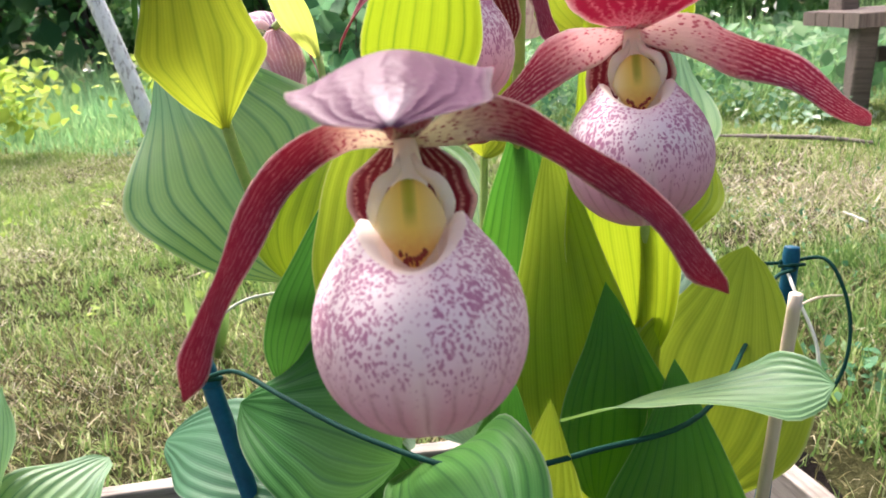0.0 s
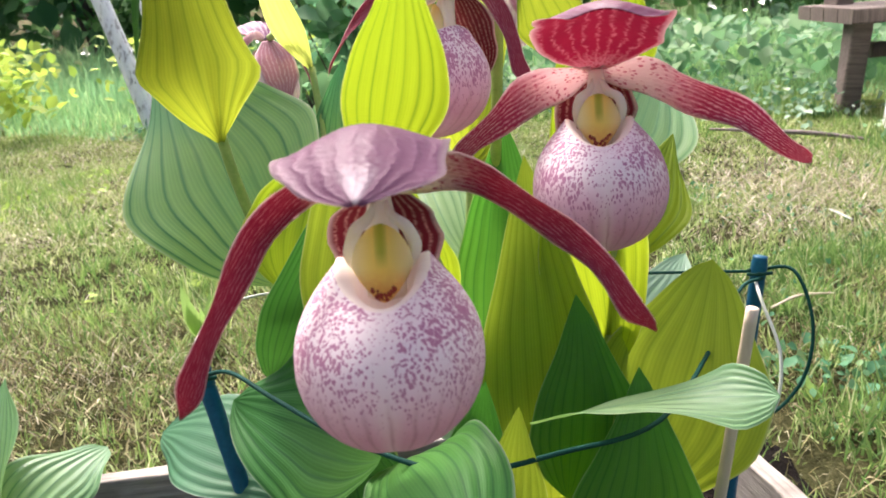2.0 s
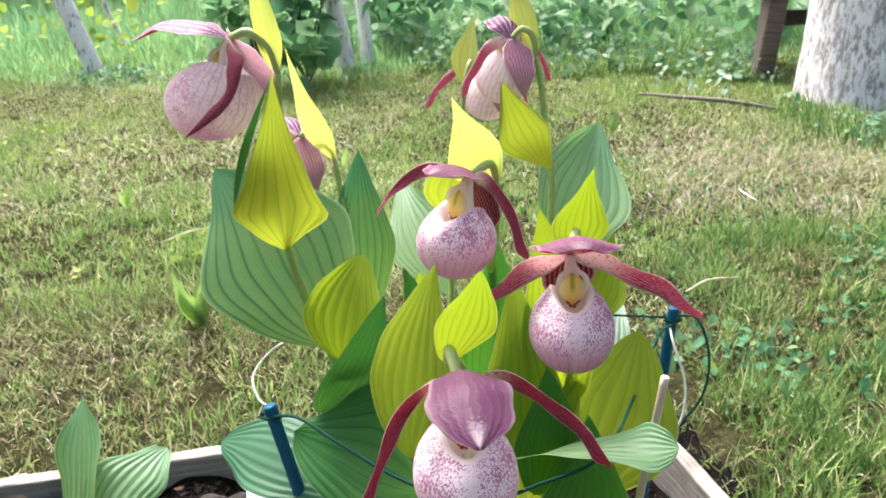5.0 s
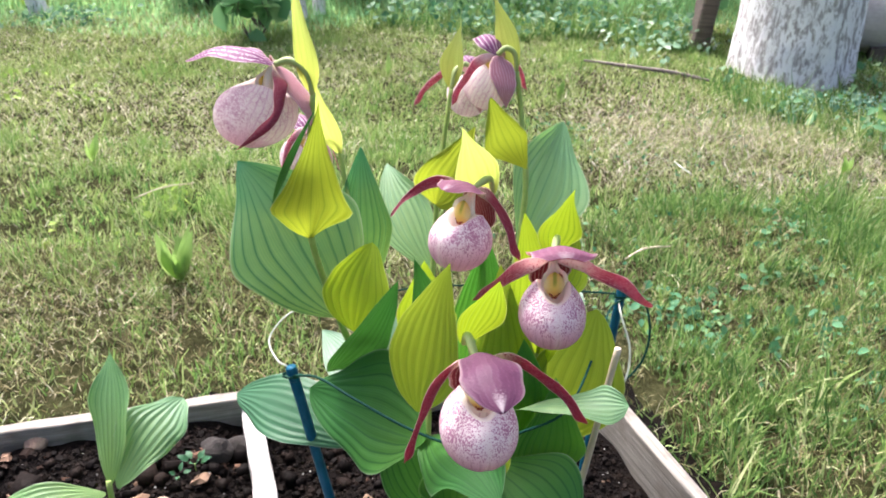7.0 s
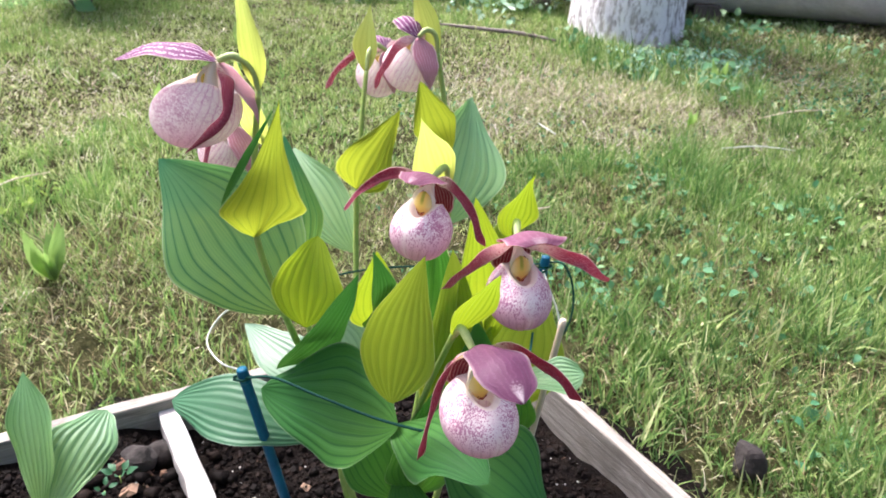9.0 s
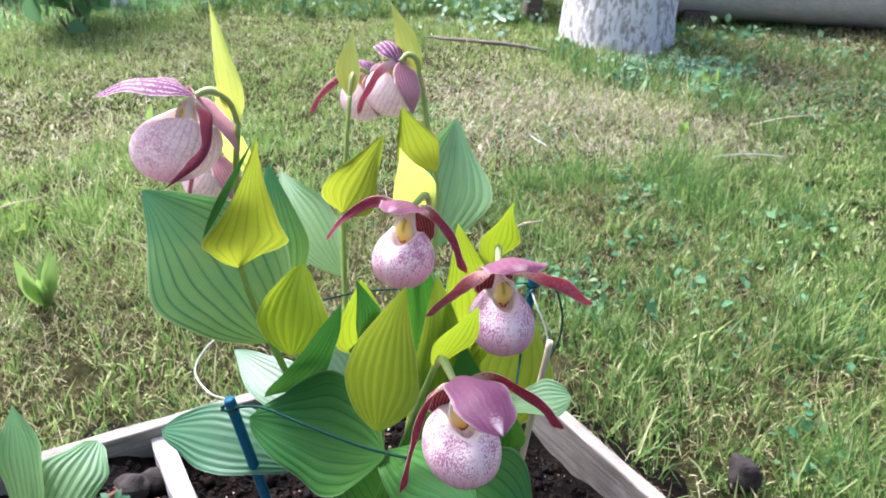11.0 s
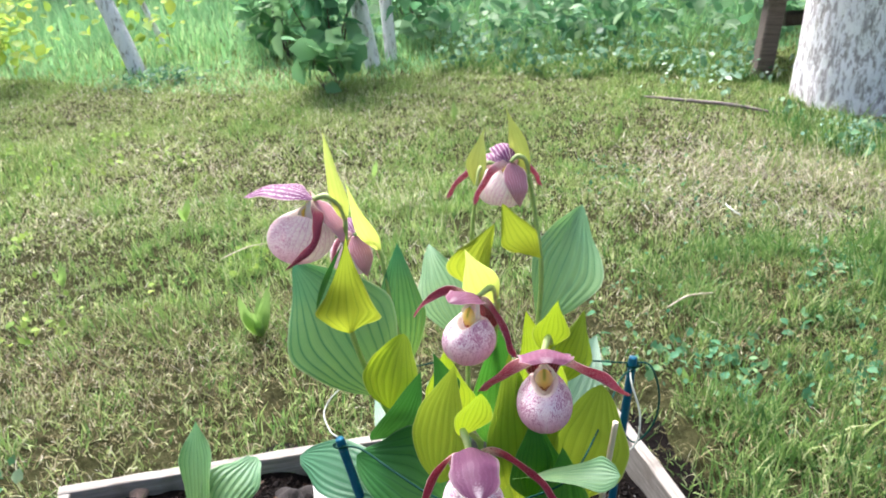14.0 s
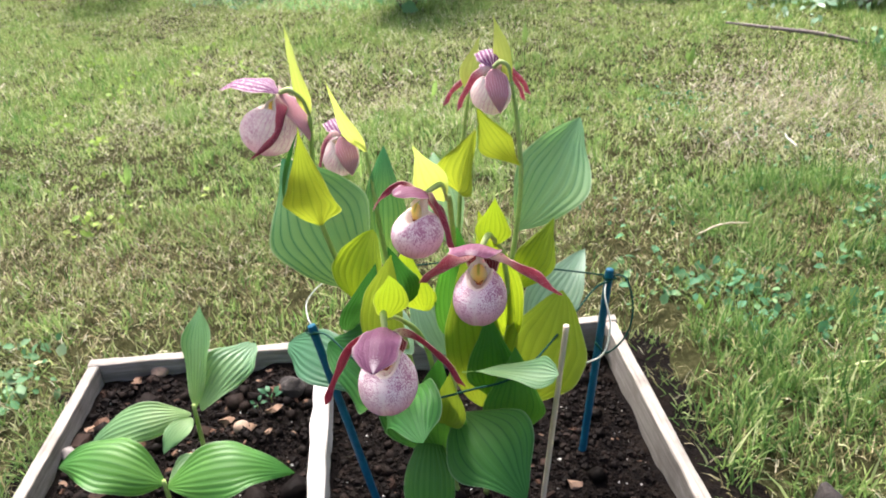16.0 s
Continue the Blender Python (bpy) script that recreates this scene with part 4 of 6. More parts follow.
def lawn_edge(rng, n):
    """The strip where the mown lawn meets the tall grass."""
    y = 2.2 + 1.2 * rng.random(n)
    return rng.uniform(-1.0, 1.05, n) * (0.25 + 0.75 * y) + 0.05, y


def tufted(place, spread):
    """Small tufts of nine blades each over the same stretch."""
    def scatter(rng, n):
        x, y = place(rng, n // 9 + 1)
        x, y = np.repeat(x, 9)[:n], np.repeat(y, 9)[:n]
        return x + rng.normal(0, spread, n), y + rng.normal(0, spread, n)
    return scatter


def meadow(rng, n):
    y = 2.85 + 5.8 * rng.beta(0.95, 2.0, n)
    x = rng.uniform(-1.1, 0.95, n) * (0.3 + 0.75 * y)
    return x, y + 0.22 * np.sin(x * 2.3) - 0.08 * x


def trunk_foot(rng, n):
    a = rng.uniform(0, 2 * np.pi, n)
    r = 0.2 + 0.35 * rng.random(n)
    return 1.3 + 1.5 * r * np.cos(a), 2.13 + r * np.sin(a) - 0.1


def edge_herbs(rng, n):
    """Low herbs that creep from the tall growth into the lawn, towards the bench."""
    x = rng.uniform(0.0, 1.15, n)
    return x, 2.80 - 0.33 * x + 0.05 * np.sin(11 * x) + 0.75 * rng.random(n) ** 1.4


def birch_foot(rng, n):
    return -1.05 + rng.normal(0, 0.09, n), 2.92 + rng.normal(0, 0.06, n)


def trunk_front(rng, n):
    """Rank growth before the tree and along the log."""
    x = 0.98 + 0.95 * rng.random(n) ** 1.3
    return x, 1.62 + 0.42 * rng.random(n) + 0.18 * np.sin(9 * x)


def right_tufts(rng, n):
    c = rng.integers(0, 60, n)
    cx, cy = rng.uniform(0.36, 1.5, 60), 0.1 + 1.2 * rng.random(60) ** 1.2
    return cx[c] + rng.normal(0, 0.03, n), cy[c] + rng.normal(0, 0.03, n)


def green_side(rng, n):
    """Thicker green growth on the far side of the box and towards the tree."""
    y = 0.05 + 1.25 * rng.random(n)
    return 0.32 + 1.5 * rng.random(n) ** 1.2 * (0.6 + 0.5 * y), y


blades("lawn_stubble", 105000, tufted(near_lawn, 0.010), (0.014, 0.042), (0.0014, 0.0034), (0.1, 0.95), MAT, "short moss and mown stubble of the lawn", 1, green=0.2, thin=0.8)
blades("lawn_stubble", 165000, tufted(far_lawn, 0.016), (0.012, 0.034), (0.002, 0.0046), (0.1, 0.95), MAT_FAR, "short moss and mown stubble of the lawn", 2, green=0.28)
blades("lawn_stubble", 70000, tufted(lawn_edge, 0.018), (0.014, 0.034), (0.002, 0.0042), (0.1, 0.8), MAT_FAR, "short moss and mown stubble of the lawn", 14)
def outer_lawn(rng, n):
    """The rest of the lawn, round about."""
    x, y = rng.uniform(-4.5, 5.0, n), rng.uniform(-3.0, 3.4, n)
    out = (y < 0.0) | (np.abs(x - 0.05) > 1.0 * (0.25 + 0.75 * np.maximum(y, 0.6)))
    return x[out], y[out]


blades("lawn_stubble", 120000, outer_lawn, (0.025, 0.05), (0.006, 0.011), (0.5, 1.0), MAT, "short moss and mown stubble of the lawn", 15)
blades("dry_grass", 30000, near_lawn, (0.02, 0.06), (0.0008, 0.0018), (0.7, 1.0), THATCH, "dry straw lying in the lawn", 3, 0.1, True, green=-0.8, thin=0.7)
blades("dry_grass", 44000, far_lawn, (0.02, 0.06), (0.001, 0.0026), (0.7, 1.0), THATCH, "dry straw lying in the lawn", 4, 0.1, True, green=-0.8)
def far_litter(rng, n):
    """Old litter on the bare earth by the log."""
    return rng.uniform(1.35, 2.3, n), rng.uniform(1.62, 2.1, n)


def straw_spots(rng, n):
    """Bleached hay lying in the thin patches towards the tree."""
    c = rng.integers(0, 9, n)
    cx = np.array([0.72, 0.68, 0.85, 0.54, 0.80, 1.04, 1.12, 0.62, 0.95])
    cy = np.array([1.80, 1.58, 1.62, 1.44, 1.30, 1.40, 1.25, 1.70, 1.55])
    return cx[c] + rng.normal(0, 0.085, n), cy[c] + rng.normal(0, 0.08, n)


blades("dry_grass", 3000, straw_spots, (0.02, 0.06), (0.0012, 0.0026), (0.7, 1.0), HAY, "bleached hay lying in thin patches of the lawn", 20, 0.1, True)
blades("brown_thatch", 6000, far_litter, (0.02, 0.05), (0.002, 0.005), (0.6, 1.0), THATCH_BROWN, "brown dead litter on the earth by the log", 18, 0.2, True)


def round_box(rng, n):
    """A broad strip round the back of the box and its far sides."""
    return rng.uniform(-1.0, 0.75, n), rng.uniform(0.0, 1.15, n)


blades("brown_thatch", 42000, round_box, (0.02, 0.06), (0.0009, 0.0022), (0.5, 1.0), THATCH_BROWN, "brown dead grass matted round the planting box", 16, 0.2, True, thin=0.7)
blades("lawn_grass", 34000, tufted(near_lawn, 0.008), (0.028, 0.072), (0.0016, 0.0036), (0.05, 0.7), GRASS, "green upright lawn grass", 8, green=1.2, thin=0.6)
blades("lawn_grass", 52000, tufted(far_lawn, 0.014), (0.022, 0.058), (0.002, 0.0046), (0.05, 0.65), GRASS, "green upright lawn grass", 9, green=1.1)
blades("lawn_grass", 36000, tufted(green_side, 0.009), (0.02, 0.06), (0.0016, 0.0036), (0.05, 0.6), GRASS_LUSH, "green upright lawn grass", 10, green=1.3, thin=0.6)
blades("tall_grass", 9000, right_tufts, (0.05, 0.12), (0.0018, 0.0042), (0.1, 0.75), GRASS_LUSH, "tufts of longer green grass", 5)


def left_tufts(rng, n):
    c = rng.integers(0, 60, n)
    cx, cy = rng.uniform(-1.3, 0.2, 60), rng.uniform(0.66, 1.7, 60)
    return cx[c] + rng.normal(0, 0.024, n), cy[c] + rng.normal(0, 0.024, n)


blades("tall_grass", 3200, left_tufts, (0.03, 0.085), (0.0016, 0.0038), (0.1, 0.7), GRASS, "tufts of longer green grass", 19)
blades("meadow_grass", 52000, meadow, (0.10, 0.34), (0.004, 0.010), (0.05, 0.5), MEADOW, "tall unmown green grass", 6, rising=True)
blades("tall_grass", 2600, tufted(trunk_front, 0.02), (0.04, 0.13), (0.002, 0.0045), (0.1, 0.6), GRASS_LUSH, "rank green grass before the tree", 17)
blades("tall_grass", 9000, edge_herbs, (0.03, 0.11), (0.002, 0.005), (0.1, 0.6), GRASS_LUSH, "longer grass where the lawn ends", 21)
blades("tall_grass", 1300, trunk_foot, (0.03, 0.09), (0.002, 0.004), (0.1, 0.6), GRASS, "long grass round the tree foot", 7)


def box_border(rng, n):
    """Close along the outside of the planting box."""
    pts = np.array([FL, BL, BR, FR])
    e = rng.choice(3, n, p=(0.38, 0.48, 0.14))
    f = rng.random(n)[:, None]
    p = pts[e] * (1 - f) + pts[e + 1] * f
    out = p - np.array([-0.1, 0.33])
    out /= np.linalg.norm(out, axis=1)[:, None]
    p = p + out * (0.016 + 0.06 * rng.random(n)[:, None])
    return p[:, 0], p[:, 1]


blades("lawn_grass", 6500, tufted(box_border, 0.006), (0.03, 0.075), (0.0014, 0.0032), (0.2, 0.8), GRASS_LUSH, "grass hanging over the edge of the planting box", 12)
blades("brown_thatch", 2600, box_border, (0.03, 0.08), (0.0008, 0.0018), (0.5, 0.95), THATCH_BROWN, "brown dead grass along the planting box", 13, 0.3)


def leaf_cloud(rng, centres, sizes, normals_up=0.4):
    """Folded leaves at the places given, turned at random; returns vertices and faces."""
    n = len(centres)
    a = rng.normal(size=(n, 3))
    a /= np.linalg.norm(a, axis=1)[:, None]
    up = rng.normal(size=(n, 3)) + np.array([0, -0.5, normals_up * 3])
    s = np.cross(a, up)
    s /= np.linalg.norm(s, axis=1)[:, None]
    nn = np.cross(s, a)
    L, W = sizes[:, None], sizes[:, None] * 0.36
    c = centres
    v = np.stack([c - a * L * 0.5, c - a * L * 0.12 + s * W + nn * W * 0.3, c + a * L * 0.22 + s * W * 0.8 + nn * W * 0.25, c + a * L * 0.55 - nn * L * 0.08,
                  c + a * L * 0.22 - s * W * 0.8 + nn * W * 0.25, c - a * L * 0.12 - s * W + nn * W * 0.3, c + a * L * 0.05], 1).reshape(-1, 3)
    k = np.arange(n)[:, None] * 7
    f = np.concatenate([k + np.array([[0, 1, 6]]), k + np.array([[1, 2, 6]]), k + np.array([[2, 3, 6]]), k + np.array([[3, 4, 6]]), k + np.array([[4, 5, 6]]), k + np.array([[5, 0, 6]])])
    return v, f


def bush(name, at, size, count, leaf_size, mat, label, seed, stems=6, category="bush"):
    """Stems from the ground and a crown of folded leaves with gaps."""
    rng = np.random.default_rng(seed)
    rnd = random.Random(seed)
    ob = thing(name, at, label, category)
    tips = []
    for i in range(stems):
        a = 6.283 * i / stems + rnd.uniform(-0.4, 0.4)
        r = rnd.uniform(0.3, 0.85)
        tip = (math.cos(a) * r * size[0], math.sin(a) * r * size[1], size[2] * rnd.uniform(0.6, 1.0))
        mid = (tip[0] * 0.4 + rnd.uniform(-0.05, 0.05), tip[1] * 0.4, tip[2] * 0.55)
        me = tube_mesh("branch", [(0, 0, -0.02), mid, tip], (0.010 * size[2] + 0.003, 0.006 * size[2], 0.002), BEAM, n=10, sides=6)
        child("branch", me, ob)
        tips += [mid, tip, tuple(0.5 * (p + q) for p, q in zip(mid, tip))]
    c = np.array(tips)[rng.integers(0, len(tips), count)] + rng.normal(size=(count, 3)) * np.array(size) * 0.22
    c[:, 2] = np.abs(c[:, 2]) + 0.02
    v, f = leaf_cloud(rng, c, rng.uniform(*leaf_size, count))
    child("foliage", raw_mesh("foliage", v, f, mat), ob)
    return ob


bush("bush", (-0.37, 2.62, 0.0), (0.17, 0.12, 0.16), 40, (0.05, 0.11), BUSH, "low broad-leaved shoots at the lawn edge", 4)
bush("bush", (-0.37, 2.84, 0.0), (0.30, 0.16, 0.46), 150, (0.045, 0.11), BUSH_DARK, "dark green broad-leaved bush by a birch post", 1)
bush("bush", (-0.60, 3.25, 0.0), (0.26, 0.22, 0.3), 140, (0.04, 0.09), BUSH, "dark green broad-leaved bush by a birch post", 2)
bush("bush", (-0.08, 3.55, 0.0), (0.2, 0.18, 0.40), 150, (0.05, 0.09), BUSH, "dark green broad-leaved bush by a birch post", 3)
for i, (bx, by, s) in enumerate(((-5.4, 6.9, 1.5), (-4.0, 6.8, 1.7), (-2.75, 6.3, 1.4), (-6.8, 6.2, 1.5), (-1.6, 7.4, 1.3), (-0.2, 9.4, 1.2), (1.2, 9.0, 1.3), (2.6, 8.6, 1.2), (4.0, 8.2, 1.4), (5.4, 7.6, 1.5), (6.6, 6.4, 1.6))):
    bush("hedge_bush", (bx, by, 0), (1.0 * s, 0.7 * s, 1.35 * s), 1500, (0.10, 0.24), HEDGE, "dense dark green hedge bush in the distance", 20 + i, 7)
for i, (bx, by, s) in enumerate(((-16, 24, 5), (-9, 26, 5.5), (-3, 27, 5), (3, 27, 5.5), (9, 26, 5), (15, 23, 5.5), (-22, 17, 5), (21, 16, 5))):
    bush("far_tree", (bx, by, 0), (0.85 * s, 0.7 * s, 1.2 * s), 1700, (0.4, 0.9), HEDGE, "leafy tree far behind the garden", 50 + i, 7, "tree")
for i, (bx, by, s) in enumerate(((-14, -18, 6), (0, -22, 6), (14, -18, 6))):
    bush("far_tree", (bx, by, 0), (0.85 * s, 0.7 * s, 1.2 * s), 900, (0.5, 1.1), HEDGE, "leafy tree far behind the garden", 70 + i, 7, "tree")


def herb_patch(name, n, place, height, size, mat, label, seed):
    """Broad leaves of low herbs standing in the grass, too many to count."""
    rng = np.random.default_rng(seed)
    x, y = place(rng, n)
    keep = ~np.array([in_box(a, b, 0.03) for a, b in zip(x, y)])
    x, y = x[keep], y[keep]
    z = np.array([ground_height(a, b) for a, b in zip(x, y)]) + rng.uniform(*height, len(x))
    v, f = leaf_cloud(rng, np.stack([x, y, z], 1), rng.uniform(*size, len(x)), 1.2)
    return tagged(new(name, raw_mesh(name, v, f, mat)), label, "weeds", kind="stuff")


def clover(rng, n):
    c = rng.integers(0, 34, n)
    cx, cy = rng.uniform(0.35, 1.7, 34), rng.uniform(0.5, 1.7, 34)
    return cx[c] + rng.normal(0, 0.075, n), cy[c] + rng.normal(0, 0.075, n)


def blue_clumps(rng, n):
    c = rng.integers(0, 11, n)
    cx = np.array([0.32, 0.45, 0.50, 0.42, 0.75, 0.66, 0.66, 0.72, 0.96, 0.58, 0.77])
    cy = np.array([0.86, 0.82, 0.77, 0.85, 1.08, 0.96, 0.76, 0.60, 0.92, 0.38, 1.11])
    return cx[c] + rng.normal(0, 0.055, n), cy[c] + rng.normal(0, 0.045, n)


def clover_left(rng, n):
    c = rng.integers(0, 26, n)
    cx, cy = rng.uniform(-1.5, -0.35, 26), rng.uniform(0.75, 2.4, 26)
    return cx[c] + rng.normal(0, 0.035, n), cy[c] + rng.normal(0, 0.035, n)


def herb_border(rng, n):
    y = 3.1 + 2.2 * rng.beta(1, 2, n)
    x = rng.uniform(-0.25, 0.85, n) * y
    return x, y - 0.12 * x


for i, (bx, by, s) in enumerate(((-0.6, 5.6, 0.55), (0.7, 5.2, 0.5), (1.7, 5.0, 0.6), (2.7, 4.4, 0.55), (3.6, 3.8, 0.6), (0.1, 6.4, 0.7), (2.2, 6.2, 0.8), (3.9, 5.4, 0.8), (-1.9, 5.2, 0.45))):
    bush("light_shrub", (bx, by, 0), (1.0 * s, 0.7 * s, 1.3 * s), 1000, (0.045, 0.11), SHRUB, "light green leafy shrub behind the lawn", 120 + i, 7)
herb_patch("weeds", 1500, clover, (0.004, 0.024), (0.006, 0.014), WEED, "low broad-leaved weeds in the lawn", 1)
herb_patch("weeds", 460, blue_clumps, (0.004, 0.024), (0.009, 0.022), WEED, "blue-green broad-leaved weeds in the lawn", 7)
herb_patch("weeds", 460, clover_left, (0.006, 0.03), (0.010, 0.022), LIGHT_WEED, "low light green broad-leaved weeds in the lawn", 2)


def silver_patch(rng, n):
    return 0.97 + rng.normal(0, 0.13, n), 2.48 + rng.normal(0, 0.10, n)


herb_patch("weeds", 110, silver_patch, (0.01, 0.05), (0.014, 0.034), SILVER_HERB, "silvery broad-leaved weeds beside the bench", 8)
def left_herbs(rng, n):
    c = rng.integers(0, 2, n)
    cx, cy = np.array([-0.68, -0.65]), np.array([0.63, 0.54])
    return cx[c] + rng.normal(0, 0.03, n), cy[c] + rng.normal(0, 0.03, n)


herb_patch("weeds", 60, left_herbs, (0.006, 0.03), (0.010, 0.022), HERB, "grey-green weeds beside the planting box", 9)


def blue_herbs(rng, n):
    """Fine bluish herbs before the tree."""
    c = rng.integers(0, 5, n)
    cx = np.array([1.344, 1.08, 1.242, 1.30, 1.16])
    cy = np.array([1.685, 1.776, 1.80, 1.74, 1.84])
    return cx[c] + rng.normal(0, 0.042, n), cy[c] + rng.normal(0, 0.028, n)


herb_patch("weeds", 700, blue_herbs, (0.004, 0.06), (0.006, 0.016), BLUE_HERB, "fine bluish green herbs before the tree", 10)
herb_patch("weeds", 900, edge_herbs, (0.01, 0.09), (0.014, 0.036), EDGE_HERB, "low blue-green herbs where the lawn ends", 11)
herb_patch("weeds", 130, birch_foot, (0.005, 0.06), (0.014, 0.034), EDGE_HERB, "low dark weeds at the birch foot", 12)
herb_patch("weeds", 2600, herb_border, (0.04, 0.24), (0.04, 0.09), HERB, "leafy herbs along the lawn edge", 3)
herb_patch("weeds", 280, trunk_front, (0.01, 0.07), (0.012, 0.034), HERB, "leafy weeds round the tree foot", 4)
def yellow_clumps(rng, n):
    c = rng.integers(0, 7, n)
    cx, cy = np.array([-1.2, -1.9, -2.2, -1.5, -0.75, -1.72, -1.68]), np.array([3.35, 3.5, 3.9, 3.8, 3.6, 2.98, 3.05])
    return cx[c] + rng.normal(0, 0.09, n), cy[c] + rng.normal(0, 0.09, n)


herb_patch("weeds", 430, yellow_clumps, (0.05, 0.34), (0.03, 0.07), YELLOW_HERB, "yellow-green herbs in the tall grass", 6)
herb_patch("blossoms", 150, meadow, (0.22, 0.34), (0.02, 0.045), BLOSSOM, "small white flower heads in the tall grass", 5)


def plantain(at, height, count, seed):
    """A rosette of upright broad leaves."""
    rnd = random.Random(seed)
    ob = thing("broadleaf_weed", at, "light green broad-leaved weed growing in the lawn", "weed", "weeds in the lawn")
    for i in range(count):
        a = rnd.uniform(0, 6.28)
        h = height * rnd.uniform(0.4, 0.75)
        b = Vector(at) + Vector((0, 0, -0.004))
        t = b + Vector((math.cos(a) * h * 0.3, math.sin(a) * h * 0.3, h))
        leaf(ob, b, t, (rnd.uniform(-0.3, 0.3), -1, 0.3), h * 0.24, LEAF_WEED, 0.08, 0.15, nu=9, nv=10, widest=0.55, ribs=3)
    return ob


plantain((-0.345, 1.0, 0.0), 0.13, 11, 1)
plantain((-0.62, 1.55, 0.0), 0.09, 3, 2)
plantain((-0.80, 1.25, 0.0), 0.07, 6, 3)
plantain((-0.18, 1.75, 0.0), 0.085, 3, 4)
plantain((0.98, 1.35, 0.0), 0.08, 4, 5)
plantain((1.24, 1.62, 0.0), 0.12, 5, 6)
plantain((0.50, 1.95, 0.0), 0.09, 3, 7)
plantain((1.275, 1.381, 0.0), 0.07, 3, 10)
plantain((0.783, 1.039, 0.0), 0.07, 3, 11)
plantain((0.05, 2.2, 0.0), 0.09, 3, 8)
plantain((0.36, 0.78, 0.0), 0.06, 4, 9)


# ---- trees and timber at the back ----
def trunk(name, points, radii, mat, label, seed, sides=48, n=60, flare=0.0, rough=0.03):
    """A bark-covered trunk with an uneven girth and a flared foot."""
    at = points[0]
    ob = thing(name, at, label, "tree")
    c = spline([tuple(Vector(p) - Vector(at)) for p in points], n)
    rad = np.interp(np.linspace(0, 1, n + 1), np.linspace(0, 1, len(radii)), radii)
    rows = []
    for i, p in enumerate(c):
        row = []
        for k in range(sides):
            a = 2 * math.pi * k / sides
            r = rad[i] * (1 + 0.06 * noise.noise((math.cos(a) * 1.5 + seed, math.sin(a) * 1.5, i * 0.05)) + rough * noise.noise((math.cos(a) * 7, math.sin(a) * 7, i * 0.45 + seed)))
            r += flare * math.exp(-i / n * 14) * (0.6 + 0.4 * math.sin(a * 5 + seed))
            row.append((p.x + r * math.cos(a), p.y + r * math.sin(a), p.z))
        rows.append(row)
    pts = np.array(rows)
    child("trunk", grid_mesh("trunk", pts, None, (mat,), close_u=True), ob)
    return ob


tree = trunk("apple_tree", [(1.293, 2.20, -0.03), (1.298, 2.21, 0.5), (1.308, 2.22, 1.2), (1.318, 2.25, 2.0)], (0.178, 0.168, 0.162, 0.155), BARK, "old tree trunk lime-washed white, paint flaking", 1, flare=0.02)
rngc = np.random.default_rng(9)
cc = rngc.normal(size=(420, 3)) * np.array([0.8, 0.8, 0.4]) + np.array([0.1, 0.5, 2.8])
cv, cf = leaf_cloud(rngc, cc, rngc.uniform(0.05, 0.1, len(cc)))
child("crown", raw_mesh("crown", cv, cf, HEDGE), tree)
for i, tip in enumerate(((0.9, 0.3, 2.7), (-0.7, 0.5, 2.6), (0.1, 1.0, 2.8), (-0.2, -0.4, 2.7))):
    child("limb", tube_mesh("limb", [(0.035, 0.05, 1.95), (0.4 * tip[0], 0.4 * tip[1], 2.3), tip], (0.07, 0.05, 0.015), BEAM, n=12, sides=8), tree)
trunk("birch", [(-1.2, 3.12, -0.03), (-1.31, 3.16, 0.35), (-1.44, 3.22, 0.75), (-1.6, 3.3, 1.3), (-1.75, 3.4, 2.2)], (0.036, 0.034, 0.032, 0.03, 0.026), BIRCH, "slender leaning birch trunk with white bark", 2, 20, 40)
trunk("birch", [(-0.235, 2.96, -0.03), (-0.29, 2.98, 0.4), (-0.33, 3.0, 0.9), (-0.36, 3.05, 1.8)], (0.036, 0.034, 0.034, 0.03), BIRCH, "white-barked birch post among bushes", 3, 20, 40)
trunk("birch", [(-0.165, 3.03, -0.03), (-0.175, 3.04, 0.4), (-0.18, 3.05, 0.9), (-0.19, 3.08, 1.8)], (0.024, 0.023, 0.022, 0.02), BIRCH, "white-barked birch post among bushes", 4, 20, 40)
trunk("birch", [(-1.17, 3.47, -0.03), (-1.28, 3.49, 0.3), (-1.42, 3.52, 0.75), (-1.56, 3.56, 1.25)], (0.013, 0.012, 0.011, 0.008), BIRCH, "thin leaning white-barked sapling in tall grass", 5, 12, 30)


def board_mesh(name, length, width, height, mat, seed=0, rough=0.0012):
    """A sawn board along x with worn, slightly uneven edges; its top is at z = 0."""
    rnd = random.Random(seed)
    n = max(4, int(length / 0.03))
    prof = []
    b = min(width, height) * 0.12
    for sx, sz in ((-1, -1), (1, -1), (1, 1), (-1, 1)):
        cx, cz = sx * (width / 2 - b), sz * (height / 2 - b) - height / 2
        a0 = math.atan2(sz, sx)
        for k in (-0.6, 0, 0.6):
            prof.append((cx + b * math.cos(a0 + k) * 1.2, cz + b * math.sin(a0 + k) * 1.2))
    rows = []
    for i in range(n + 1):
        x = -length / 2 + length * i / n
        rows.append([(x, y + rough * noise.noise((x * 30, y * 60, seed)), z + rough * noise.noise((x * 30, z * 60, seed + 5.0))) for y, z in prof])
    c = len(prof)
    mid = lambda r: [tuple(sum(p[k] for p in r) / c for k in range(3))] * c
    pts = np.array([mid(rows[0])] + rows + [mid(rows[-1])])
    me = grid_mesh(name, pts, None, (mat,), close_u=True)
    me.polygons.foreach_set("use_smooth", np.zeros(len(me.polygons), bool))
    return me


